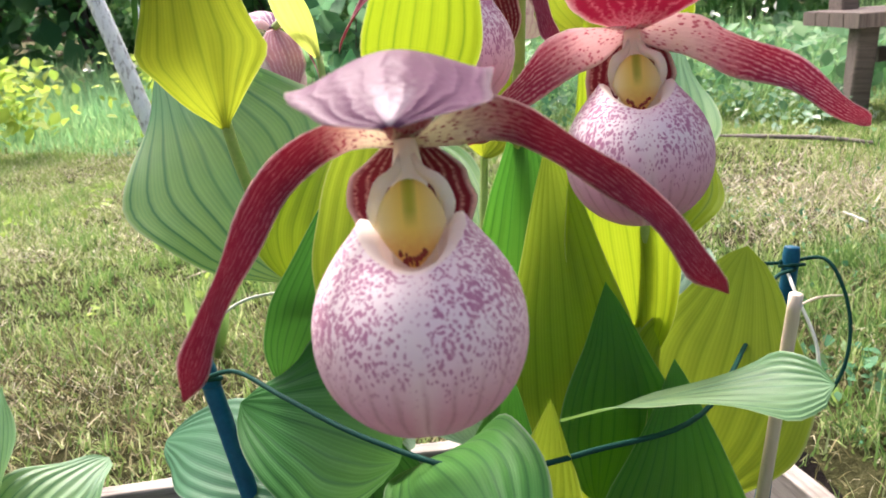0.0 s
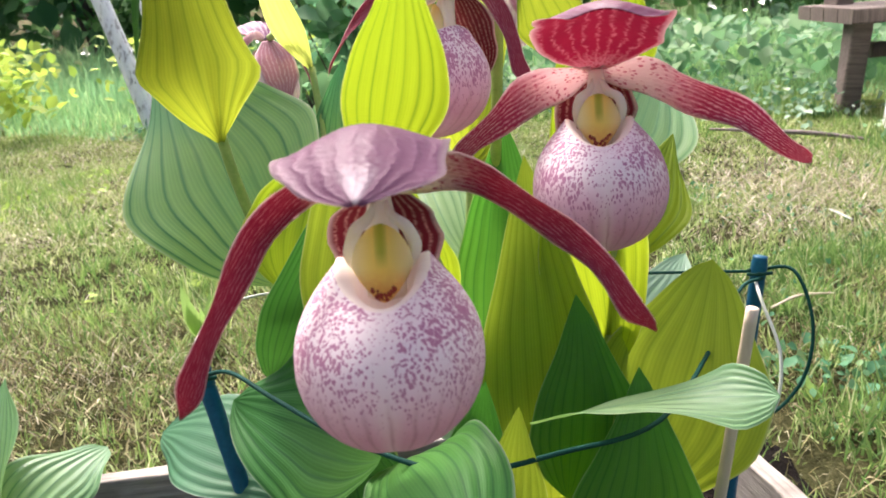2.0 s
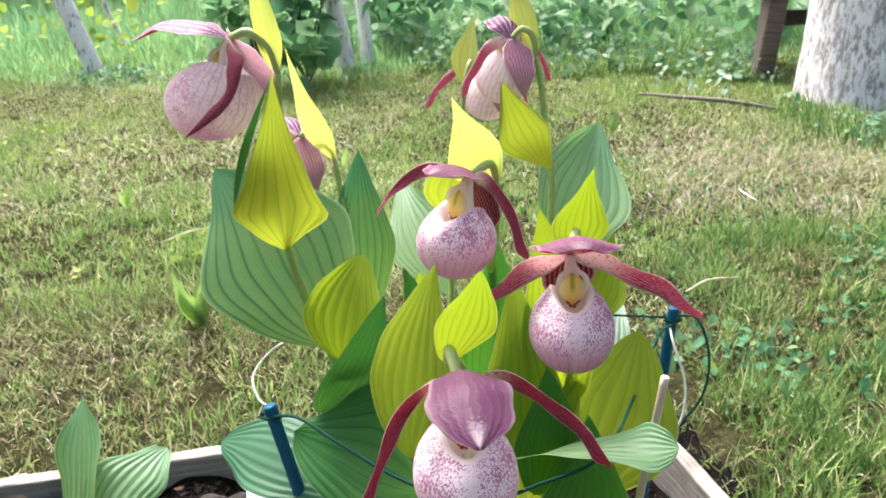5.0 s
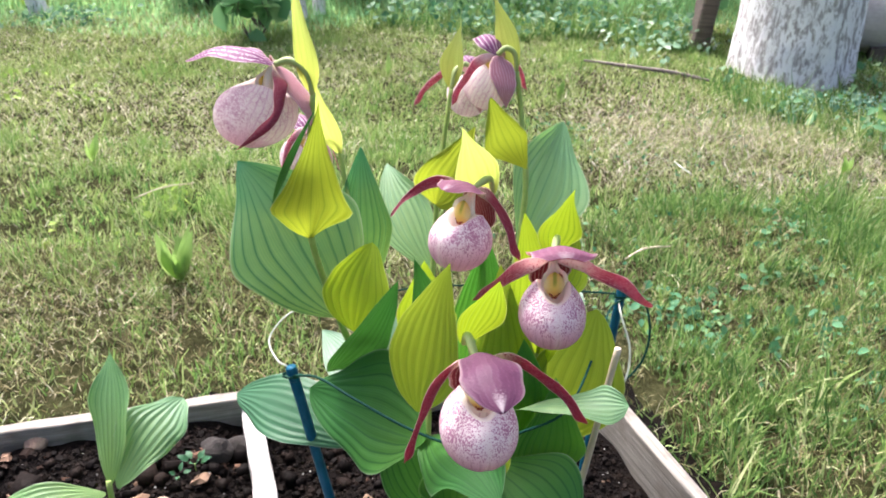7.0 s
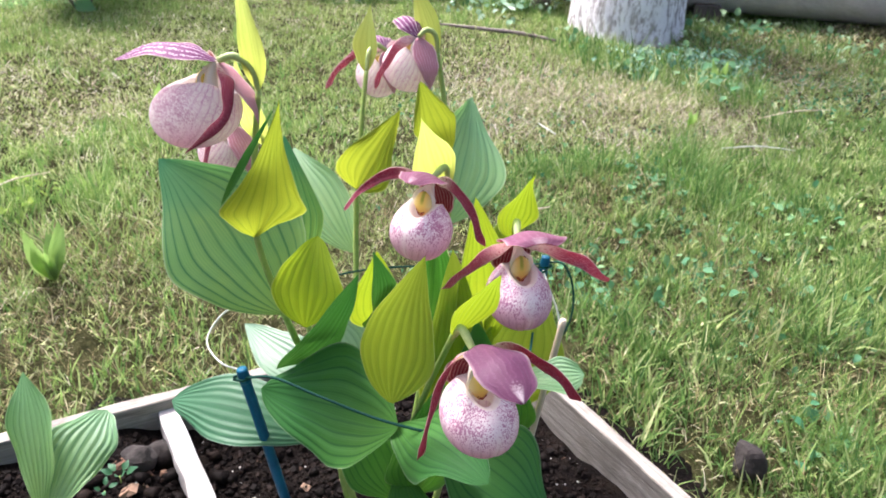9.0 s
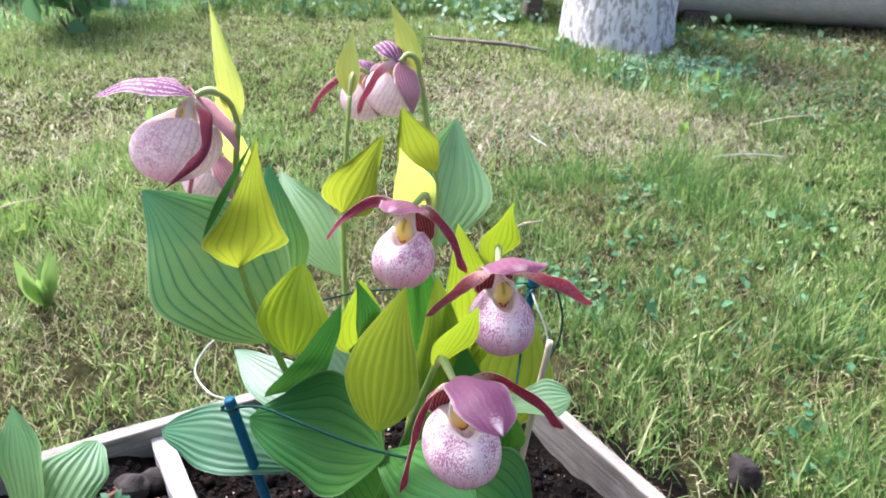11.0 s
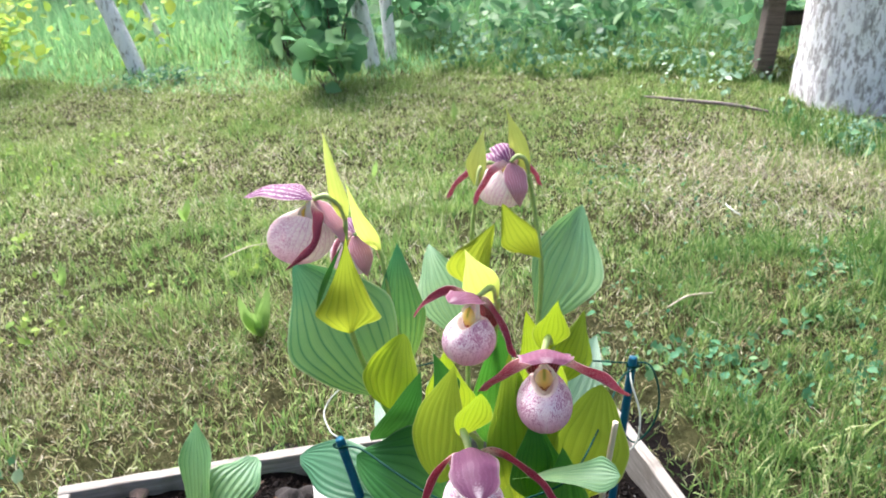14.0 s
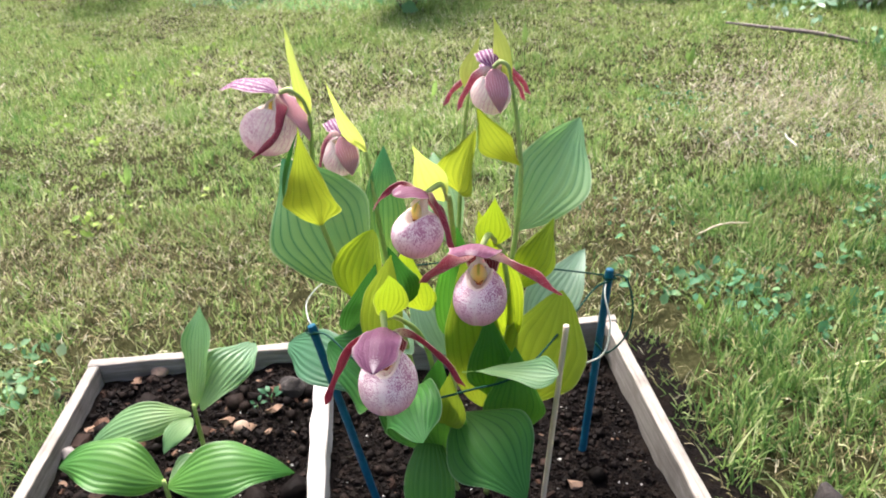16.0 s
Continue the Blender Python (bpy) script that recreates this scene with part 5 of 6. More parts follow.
def between(a, b, z):
    """The pose of a board from a to b in plan, its top at z."""
    a, b = Vector((*a, z)), Vector((*b, z))
    d = b - a
    return Matrix.Translation((a + b) / 2) @ pose(0, 0, 0, 0, 0, math.degrees(math.atan2(d.y, d.x))), d.length


bench = thing("timber_bench", (1.165, 2.46, 0.0), "weathered dark brown timber bench behind the tree", "bench")
for x, y, ry in ((0.0, 0.0, 5), (0.11, 0.26, 3), (0.52, 0.02, -4), (0.52, 0.28, -4)):
    lg = child("leg", board_mesh("leg", 0.30, 0.058, 0.055, BEAM, 3), bench)
    lg.matrix_local = pose(x - 0.03, y, 0.125, 0, 90 + ry, 0)
for k, y in enumerate((-0.03, 0.07, 0.17, 0.27)):
    s = child("plank", board_mesh("plank", 0.72, 0.092, 0.04, BEAM, 6 + k), bench)
    s.matrix_local = pose(0.26, y, 0.305, 0, 0, 0)
s = child("rail", board_mesh("rail", 0.50, 0.05, 0.04, BEAM, 9), bench)
s.matrix_local = pose(0.26, 0.06, 0.20, 0, 0, 0)
for x in (0.02, 0.5):
    s = child("back_post", board_mesh("back_post", 0.5, 0.1, 0.05, BEAM, 11), bench, "grey-brown upright post")
    s.matrix_local = pose(x, 0.25, 0.55, 0, 90, 0)

lg = thing("felled_log", (2.0, 2.23, 0.145), "pale grey barkless log lying behind the lawn", "log")
child("log_body", tube_mesh("log_body", [(-0.55, 0.27, 0.0), (0.0, 0.0, 0.0), (0.6, -0.3, 0.0), (1.3, -0.65, 0.01)], (0.138, 0.143, 0.147, 0.15), GREY_LOG, n=40, sides=36, rough=0.008, seed=4), lg)
for k, x in enumerate((-0.3, 0.7)):
    st = child("chock", board_mesh("chock", 0.28, 0.09, 0.06, BEAM, 12 + k), lg)
    st.matrix_local = pose(x, -0.5 * x, -0.10, 0, 0, 63)

stick = thing("long_stick", (0.87, 2.05, 0.02), "thin weathered stick lying on the lawn", "stick")
child("stick_rod", tube_mesh("stick_rod", [(-0.22, 0.20, 0.004), (-0.1, 0.125, 0.004), (0.02, 0.06, 0.0), (0.12, -0.005, -0.010)], (0.003, 0.006, 0.006, 0.004), STICK, n=24, sides=8, rough=0.12, seed=2), stick)
for i, (x, y, a, l) in enumerate(((0.42, 0.98, 25, 0.10), (1.02, 1.15, -15, 0.16), (-0.42, 1.3, 35, 0.12), (0.62, 1.35, 100, 0.07), (1.25, 1.32, 5, 0.22))):
    tw = thing("twig", (x, y, 0.028), "pale dry twig lying in the grass", "twig", "twigs on the lawn")
    child("twig_rod", tube_mesh("twig_rod", [(-l / 2, 0, 0.002), (0, 0.006, 0.006), (l / 2, -0.003, 0.002)], (0.0012, 0.0018, 0.001), WIRE_PALE if i % 2 else BAMBOO, n=10, sides=6, rough=0.1, seed=i), tw)
    tw.rotation_euler = (0, 0, radians(a))

# ---- planting box ----
box = thing("planting_box", (*BL, 0.0), "weathered pale wooden planting box sunk in the lawn", "planter")


def box_board(a, b, z, width, height, seed, label, mat=None, rough=0.0012):
    m, length = between(a, b, z)
    ob = child("board", board_mesh("board", length, width, height, mat or BOARD, seed, rough), box, label)
    ob.matrix_local = Matrix.Translation(-box.location) @ m


def shift(p, q, d0, d1, aside):
    """The line from p to q, shortened at its ends and moved sideways."""
    p, q = Vector(p), Vector(q)
    d = (q - p).normalized()
    s = Vector((-d.y, d.x)) * aside
    return tuple(p + d * d0 + s), tuple(q - d * d1 + s)


box_board(*shift(BL, BR, -0.002, -0.004, -0.0075), RIM, 0.015, 0.10, 1, "pale back board of the box")
box_board(*shift(BR, FR, 0.018, 0.0, -0.0075), RIM + 0.001, 0.015, 0.11, 2, "white-washed worn side board")
box_board(*shift(FR, FL, 0.0, 0.0, -0.0075), RIM, 0.015, 0.10, 3, "pale front board of the box")
box_board(*shift(FL, BL, 0.018, 0.018, -0.0075), RIM, 0.015, 0.10, 4, "pale side board of the box")
box_board((-0.196, 0.60), (-0.092, 0.085), 0.052, 0.021, 0.075, 5, "white flaking dividing board with a knot", BOARD_WHITE, 0.004)


def soil_z(x, y):
    return 0.010 + 0.010 * noise.noise((x * 9, y * 9, 1.0)) + 0.006 * noise.noise((x * 30, y * 30, 4.0)) + 0.026 * max(0.0, min(1.0, (-0.13 - x) * 9)) + 0.012 * max(0.0, noise.noise((x * 14, y * 14, 6.0)))


def build_soil():
    nx, ny = 90, 70
    rows = []
    for j in range(ny + 1):
        row = []
        for i in range(nx + 1):
            s, t = i / nx, j / ny
            p = (Vector(FL) * (1 - s) + Vector(FR) * s) * (1 - t) + (Vector(BL) * (1 - s) + Vector(BR) * s) * t
            c = Vector((-0.1, 0.33))
            p = c + (p - c) * 0.985
            row.append((p.x, p.y, soil_z(p.x, p.y)))
        rows.append(row)
    tagged(new("soil", grid_mesh("soil", np.array(rows), None, (SOIL,))), "dark damp potting soil with bark chips", "soil", kind="structure")


build_soil()


def build_earth_strip():
    """Bare dark earth trodden round the box, with an uneven outer edge."""
    pts = [Vector(p) for p in (BL, BR, FR, FL)]
    rows = []
    n = 60
    for k in range(6):
        row = []
        for e in range(4):
            p, q = pts[e], pts[(e + 1) % 4]
            for i in range(n):
                w = p.lerp(q, i / n)
                out = (w - Vector((-0.1, 0.33))).normalized()
                d = k / 5 * (0.11 + 0.05 * noise.noise((w.x * 14, w.y * 14, 2.0)))
                w = w + out * (d - 0.006)
                row.append((w.x, w.y, ground_height(w.x, w.y) + 0.016 - 0.022 * (k / 5) ** 2 + 0.005 * noise.noise((w.x * 60, w.y * 60, 8.0))))
        rows.append(row)
    tagged(new("earth_strip", grid_mesh("earth_strip", np.array(rows), None, (SOIL,), close_u=True)), "bare dark earth round the planting box", "soil", kind="structure")


build_earth_strip()


def crumbs(name, n, size, mat, label, seed, squash=0.7, long=1.0, region=None):
    """Loose lumps strewn on the soil, as one mesh."""
    rng = np.random.default_rng(seed)
    V, F = [], []
    base = np.array([(-1, -1, -0.6), (1, -1, -0.6), (1, 1, -0.6), (-1, 1, -0.6), (-0.7, -0.7, 0.8), (0.8, -0.6, 0.7), (0.6, 0.8, 0.9), (-0.8, 0.6, 0.7)], float) * 0.6
    quads = np.array([(0, 3, 2, 1), (4, 5, 6, 7), (0, 1, 5, 4), (1, 2, 6, 5), (2, 3, 7, 6), (3, 0, 4, 7)])
    k = 0
    while k < n:
        s, t = rng.random(2)
        p = (np.array(FL) * (1 - s) + np.array(FR) * s) * (1 - t) + (np.array(BL) * (1 - s) + np.array(BR) * s) * t
        if not in_box(p[0], p[1], -0.025) or (region and not region(*p)):
            continue
        r = rng.uniform(*size) * (0.6 + rng.random() ** 3 * 1.2)
        v = base * (1 + rng.uniform(-0.35, 0.35, base.shape)) * r * np.array([long, 1, squash])
        rot = np.array(Euler(rng.uniform(-0.5, 0.5, 3) + np.array([0, 0, rng.uniform(0, 6.28)])).to_matrix())
        V.append(v @ rot.T + np.array([p[0], p[1], soil_z(*p) + r * 0.25]))
        F.append(quads + 8 * k)
        k += 1
    return tagged(new(name, raw_mesh(name, np.concatenate(V), np.concatenate(F), mat, squash > 0.72)), label, "soil", kind="stuff")


crumbs("soil_crumbs", 15000, (0.0015, 0.0050), CRUMB, "dark crumbs of potting soil", 1, 0.7)
crumbs("perlite", 600, (0.0009, 0.0022), PERLITE, "pale grit specks in the soil", 5, 0.7)
crumbs("soil_lumps", 700, (0.005, 0.011), CRUMB, "larger clods of dark soil", 6, 0.75)
crumbs("soil_lumps", 60, (0.010, 0.018), CRUMB, "larger clods of dark soil", 7, 0.75, 1.2, lambda x, y: x < -0.16)
crumbs("bark_chips", 260, (0.002, 0.006), CHIP, "brown bark chips on the soil", 2, 0.4, 1.7)
crumbs("bark_chips", 90, (0.005, 0.011), CHIP, "larger bark pieces on the soil", 3, 0.55, 1.4, lambda x, y: x < -0.2)
for i, (x, y, r) in enumerate(((-0.478, 0.393, 0.010), (-0.421, 0.553, 0.013), (0.425, 0.365, 0.020), (-0.390, 0.442, 0.015), (-0.420, 0.436, 0.012), (-0.405, 0.420, 0.009), (-0.268, 0.445, 0.010), (-0.225, 0.53, 0.018), (-0.205, 0.548, 0.014))):
    z = soil_z(x, y) if in_box(x, y) else 0.008
    st = thing("stone", (x, y, z), ("small rough grey stone lying on the earth", "tan lump of bark lying on the soil", "dark rough clod lying on the earth")[(0, 1, 2, 1, 1, 1, 1, 2, 2)[i]], "stone", "stones")
    bm = bmesh.new()
    bmesh.ops.create_icosphere(bm, subdivisions=3, radius=r)
    for vv in bm.verts:
        vv.co *= 1 + 0.35 * noise.noise(vv.co * 60 + Vector((i, 0, 0)))
        vv.co.z = vv.co.z * (1.3 if i == 2 else 0.75) + r * (0.7 if i == 2 else 0.35)
        vv.co.x *= 0.85 if i == 2 else 1.0
    me = bpy.data.meshes.new("stone_body")
    bm.to_mesh(me)
    bm.free()
    me.materials.append((STONE, TAN, STONE_DARK, TAN, TAN, TAN, TAN, STONE_DARK, STONE_DARK)[i])
    child("stone_body", me, st)

# ---- stakes and ties ----
def stake(top, foot, r, mat, label, name="plant_stake"):
    top, foot = Vector(top), Vector(foot)
    d = (top - foot).normalized()
    ob = thing(name, foot, label, "stake")
    child("rod", local(tube_mesh("rod", [foot - d * 0.04, foot.lerp(top, 0.5), top - d * 0.004], (r, r, r), mat, n=40, sides=14, rough=0.03, seed=1), foot), ob)
    return ob, d


def cap(ob, top, d, r, mat):
    top = Vector(top)
    child("cap", local(tube_mesh("cap", [top - d * 0.012, top - d * 0.004, top + d * 0.001], (r * 1.06, r * 1.08, r * 0.96), mat, n=10, sides=14), ob.location), ob, "blue end cap")


sl, dl = stake((-0.122, 0.365, 0.262), (-0.074, 0.349, 0.01), 0.0045, STAKE, "blue plastic-coated plant stake pushed in the soil")
cap(sl, (-0.122, 0.365, 0.262), dl, 0.0045, STAKE)
sr, dr = stake((0.188, 0.463, 0.268), (0.160, 0.443, 0.01), 0.0045, STAKE, "blue plastic-coated plant stake pushed in the soil")
cap(sr, (0.188, 0.463, 0.268), dr, 0.0045, STAKE)
stake((0.139, 0.325, 0.297), (0.110, 0.337, 0.01), 0.0028, BAMBOO, "thin pale bamboo cane pushed in the soil", "bamboo_cane")

tie = thing("plant_tie", (-0.12, 0.366, 0.252), "dark green wire tied between the stakes round the plant", "wire tie")
rod(tie, "tie_wire", [(-0.122, 0.362, 0.256), (-0.10, 0.344, 0.266), (-0.070, 0.310, 0.268), (-0.030, 0.268, 0.270), (0.010, 0.250, 0.266), (0.05, 0.27, 0.260), (0.094, 0.30, 0.255), (0.135, 0.37, 0.256), (0.17, 0.44, 0.258), (0.188, 0.458, 0.257)], (0.0011, 0.0011), WIRE, n=60, sides=7)
rod(tie, "tie_wire", [(-0.122, 0.370, 0.258), (-0.137, 0.40, 0.247), (-0.145, 0.43, 0.250), (-0.128, 0.45, 0.262), (-0.10, 0.462, 0.264)], (0.0008, 0.0008), WIRE_PALE, n=60, sides=7, label="worn pale wire loop")
rod(tie, "tie_wire", [(0.188, 0.470, 0.258), (0.205, 0.455, 0.262), (0.212, 0.44, 0.235), (0.205, 0.43, 0.205), (0.185, 0.425, 0.185), (0.172, 0.43, 0.195)], (0.0011, 0.0011), WIRE, n=40, sides=7)
rod(tie, "tie_wire", [(0.184, 0.458, 0.256), (0.182, 0.44, 0.25), (0.187, 0.42, 0.225), (0.180, 0.405, 0.20), (0.162, 0.40, 0.19)], (0.001, 0.001), WIRE_PALE, n=40, sides=7, label="worn pale wire loop")
rod(tie, "tie_wire", [(-0.10, 0.462, 0.264), (-0.05, 0.50, 0.25), (0.02, 0.52, 0.245), (0.10, 0.50, 0.25), (0.188, 0.468, 0.258)], (0.001, 0.001), WIRE, n=40, sides=7)
for i, (x, y, z) in enumerate(((-0.122, 0.365, 0.254), (0.188, 0.463, 0.258))):
    rod(tie, "knot", [(x - 0.007, y, z), (x, y - 0.0062, z + 0.002), (x + 0.007, y, z), (x, y + 0.0068, z - 0.002), (x - 0.0066, y - 0.001, z + 0.003)], (0.0012, 0.0012), WIRE, n=20, sides=6)

# ---- lady's slipper orchids: one thing to each flowering shoot ----
GROUP = "flowering orchid shoots in the box"


def shoot(at, label):
    return thing("orchid_shoot", (at[0], at[1], soil_z(at[0], at[1])), label, "orchid", GROUP)


def stem(plant, points, r=0.0026):
    rod(plant, "stem", [tuple(plant.location - Vector((0, 0, 0.012)))] + points, (r * 1.35, r * 1.15, r, r * 0.8), STEM, n=40, sides=12)


# shoot with the low front flower
pa = shoot((0.015, 0.385), "low orchid shoot with a lilac-hooded freckled flower")
stem(pa, [(0.006, 0.350, 0.14), (0.012, 0.302, 0.26), (0.011, 0.262, 0.328), (0.002, 0.222, 0.374), (-0.004, 0.205, 0.386)], 0.0022)
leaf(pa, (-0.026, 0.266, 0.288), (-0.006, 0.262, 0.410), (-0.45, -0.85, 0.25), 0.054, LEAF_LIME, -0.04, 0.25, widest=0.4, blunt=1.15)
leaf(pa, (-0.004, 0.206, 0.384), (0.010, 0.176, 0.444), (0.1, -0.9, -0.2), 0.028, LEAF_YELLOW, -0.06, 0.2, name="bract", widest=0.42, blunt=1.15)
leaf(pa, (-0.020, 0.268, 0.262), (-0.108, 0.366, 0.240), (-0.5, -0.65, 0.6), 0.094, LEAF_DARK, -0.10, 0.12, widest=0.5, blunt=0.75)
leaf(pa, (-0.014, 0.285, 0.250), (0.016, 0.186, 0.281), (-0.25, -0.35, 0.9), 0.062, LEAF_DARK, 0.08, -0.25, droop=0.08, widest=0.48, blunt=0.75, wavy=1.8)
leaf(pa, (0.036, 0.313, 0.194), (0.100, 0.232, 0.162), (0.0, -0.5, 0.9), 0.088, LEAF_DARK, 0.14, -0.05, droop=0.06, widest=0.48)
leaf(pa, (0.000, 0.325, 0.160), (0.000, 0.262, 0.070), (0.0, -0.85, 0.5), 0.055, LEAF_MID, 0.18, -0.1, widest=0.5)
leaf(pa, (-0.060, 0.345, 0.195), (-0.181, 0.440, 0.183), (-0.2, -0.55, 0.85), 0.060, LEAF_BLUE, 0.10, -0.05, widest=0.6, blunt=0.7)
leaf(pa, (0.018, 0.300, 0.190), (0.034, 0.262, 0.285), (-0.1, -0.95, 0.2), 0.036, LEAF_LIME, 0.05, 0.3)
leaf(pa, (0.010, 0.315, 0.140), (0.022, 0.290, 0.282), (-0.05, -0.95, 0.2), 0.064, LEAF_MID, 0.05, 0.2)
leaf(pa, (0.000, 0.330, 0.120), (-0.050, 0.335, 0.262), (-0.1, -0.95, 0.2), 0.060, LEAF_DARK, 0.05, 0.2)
flower(pa, (0.0, 0.182, 0.389), (0.06, -1), size=1.0, left=(60, 31, 28), right=(46, 42, 32), hood=((0, 9, 11), (0, 32, 19.5), (0, 50, 16.5), (0, 63, 11)), hood_width=34, hood_cup=0.40, hood_flick=0.12, hood_shape=(0.42, 0.76, 0.95, 1.0, 0.96, 0.66, 0.06), syn_width=1.0, seed=1, stalk=[(-0.004, 0.205, 0.386), (-0.003, 0.197, 0.396)])

# shoot with the freckled flower facing the path
pb = shoot((0.045, 0.385), "orchid shoot with a freckled pink flower and wide leaves")
stem(pb, [(0.065, 0.365, 0.15), (0.082, 0.362, 0.27), (0.082, 0.335, 0.36), (0.076, 0.306, 0.398)])
leaf(pb, (0.084, 0.366, 0.245), (0.060, 0.346, 0.405), (-0.1, -0.95, 0.2), 0.050, LEAF_LIME_LIT, 0.04, 0.25, widest=0.45)
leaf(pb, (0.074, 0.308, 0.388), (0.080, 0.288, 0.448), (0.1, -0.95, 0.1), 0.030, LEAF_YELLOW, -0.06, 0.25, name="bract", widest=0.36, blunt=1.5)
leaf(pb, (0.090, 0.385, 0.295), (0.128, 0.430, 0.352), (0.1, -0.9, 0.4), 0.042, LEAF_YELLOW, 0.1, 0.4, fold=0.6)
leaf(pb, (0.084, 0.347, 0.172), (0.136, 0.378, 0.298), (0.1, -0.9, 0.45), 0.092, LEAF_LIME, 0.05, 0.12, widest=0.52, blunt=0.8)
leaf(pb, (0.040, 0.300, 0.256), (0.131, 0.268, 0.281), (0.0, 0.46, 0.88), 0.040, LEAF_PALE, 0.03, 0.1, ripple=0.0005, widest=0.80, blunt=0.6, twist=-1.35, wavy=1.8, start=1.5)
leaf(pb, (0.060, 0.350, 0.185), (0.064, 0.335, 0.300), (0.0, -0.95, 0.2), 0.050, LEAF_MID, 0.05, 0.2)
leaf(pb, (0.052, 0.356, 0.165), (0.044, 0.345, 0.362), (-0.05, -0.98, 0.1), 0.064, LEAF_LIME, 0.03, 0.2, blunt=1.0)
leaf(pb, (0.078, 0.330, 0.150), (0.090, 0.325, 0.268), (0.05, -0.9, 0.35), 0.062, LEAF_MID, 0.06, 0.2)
flower(pb, (0.066, 0.2775, 0.4035), (-0.074, -1), size=1.0, left=(69, 33, 12), right=(54, 33, 2), straight=0.6, petal_shape=(4, 11, 15.5, 15, 11.5, 9.5, 8, 7, 7, 5, 0.5), pouch_mat=POUCH_ROSE, hood=((0, 8, 10), (0, 22, 19), (0, 36, 23), (0, 43, 21)), hood_width=42, hood_cup=0.34, dorsal_out=SEPAL_LILAC, hood_shape=(0.66, 0.95, 1.0, 1.0, 0.98, 0.92, 0.55), petal_width=1.1, petal_mat=PETAL_ROSE, seed=2, stalk=[(0.076, 0.306, 0.398), (0.072, 0.294, 0.409)])

# shoot in the middle
pc = shoot((0.010, 0.405), "middle orchid shoot with a pink flower turned aside")
stem(pc, [(0.016, 0.405, 0.2), (0.030, 0.378, 0.33), (0.035, 0.342, 0.415), (0.034, 0.335, 0.424)])
leaf(pc, (0.030, 0.336, 0.420), (0.008, 0.326, 0.480), (-0.25, -0.95, 0.1), 0.032, LEAF_TIP, -0.05, 0.25, name="bract", widest=0.36, blunt=1.5)
leaf(pc, (-0.006, 0.382, 0.270), (-0.014, 0.356, 0.362), (-0.2, -0.9, 0.25), 0.046, LEAF_LIME_LIT, 0.05, 0.3)
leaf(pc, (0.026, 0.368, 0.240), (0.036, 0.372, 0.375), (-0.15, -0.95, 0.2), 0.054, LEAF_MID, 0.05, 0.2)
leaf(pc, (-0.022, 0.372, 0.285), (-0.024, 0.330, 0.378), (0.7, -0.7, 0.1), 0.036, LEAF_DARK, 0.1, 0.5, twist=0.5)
flower(pc, (0.017, 0.324, 0.435), (-0.729, -0.685), size=0.97, left=(50, 38, 8), right=(64, 36, 20), droop=-3, across=((0, 0.25, 1), (0.3, -0.2, 0.9), (0.6, -0.6, 0.5), (0.6, -0.7, 0.36)), hood=((0, 8, 7), (0, 21, 11), (0, 34, 9)), hood_width=35, dorsal_out=SEPAL_LILAC, petal_width=0.95, pouch_mat=POUCH_ROSE, long=25, seed=3, stalk=[(0.034, 0.335, 0.422), (0.030, 0.333, 0.438)])

# tall shoot with the flower seen from its side
pd = shoot((-0.012, 0.41), "tall leaning orchid shoot with a side-on flower")
stem(pd, [(-0.05, 0.405, 0.18), (-0.082, 0.394, 0.29), (-0.101, 0.389, 0.371), (-0.098, 0.384, 0.44), (-0.093, 0.381, 0.487)])
leaf(pd, (-0.083, 0.394, 0.292), (-0.166, 0.490, 0.396), (-0.2, -0.75, 0.62), 0.112, LEAF_GREEN, 0.03, 0.16, widest=0.47, ribs=11)
leaf(pd, (-0.101, 0.387, 0.369), (-0.087, 0.322, 0.500), (0.0, -1.0, -0.3), 0.062, LEAF_BRACT, 0.06, 0.1, fold=0.3, widest=0.30, corner=True, blunt=1.25)
leaf(pd, (-0.126, 0.364, 0.410), (-0.089, 0.328, 0.494), (-0.5, -1.0, 0.0), 0.006, LEAF_DARK, 0.05, 0.2, label="rolled-back green leaf edge", name="leaf_edge")
leaf(pd, (-0.093, 0.381, 0.486), (-0.104, 0.382, 0.572), (-0.45, -0.85, 0.0), 0.019, LEAF_TIP, 0.03, 0.25, name="bract", widest=0.36, blunt=1.5)
leaf(pd, (-0.092, 0.388, 0.240), (-0.036, 0.326, 0.362), (0.35, -0.8, 0.25), 0.042, LEAF_DARK, 0.05, 0.3, twist=0.5)
leaf(pd, (-0.070, 0.366, 0.294), (-0.052, 0.398, 0.358), (-0.15, -0.95, 0.3), 0.056, LEAF_LIME_LIT, 0.08, 0.25, blunt=0.75)
flower(pd, (-0.120, 0.385, 0.508), (-0.944, 0.33), size=1.0, straight=0.25, left=(37, 58, 12), right=(36, 54, 4), across=((0, 0.25, 1), (0, 0.7, 0.7), (0.2, 1, 0.2), (0.1, 1, 0), (0.1, 1, 0)), hood=((0, 16, 8), (0, 42, 9), (0, 68, -3)), hood_width=35, hood_shape=(0.5, 0.85, 1.0, 0.98, 0.82, 0.5, 0.05), left_path=[(-1.5, 0, -0.5), (-8, -7, -5), (-17, -12, -13), (-26, -12, -25), (-33, -4, -37), (-40, 14, -51)], dorsal_out=SEPAL_BACK, petal_width=1.15, long=33, tall=25, centre=(22, -32), mouth=-0.8, pouch_tilt=-16, pouch_mat=POUCH_SIDE, seed=4, syn=(-24, -44), syn_width=0.9, stalk=[(-0.093, 0.381, 0.487), (-0.097, 0.3815, 0.503), (-0.108, 0.383, 0.511)])

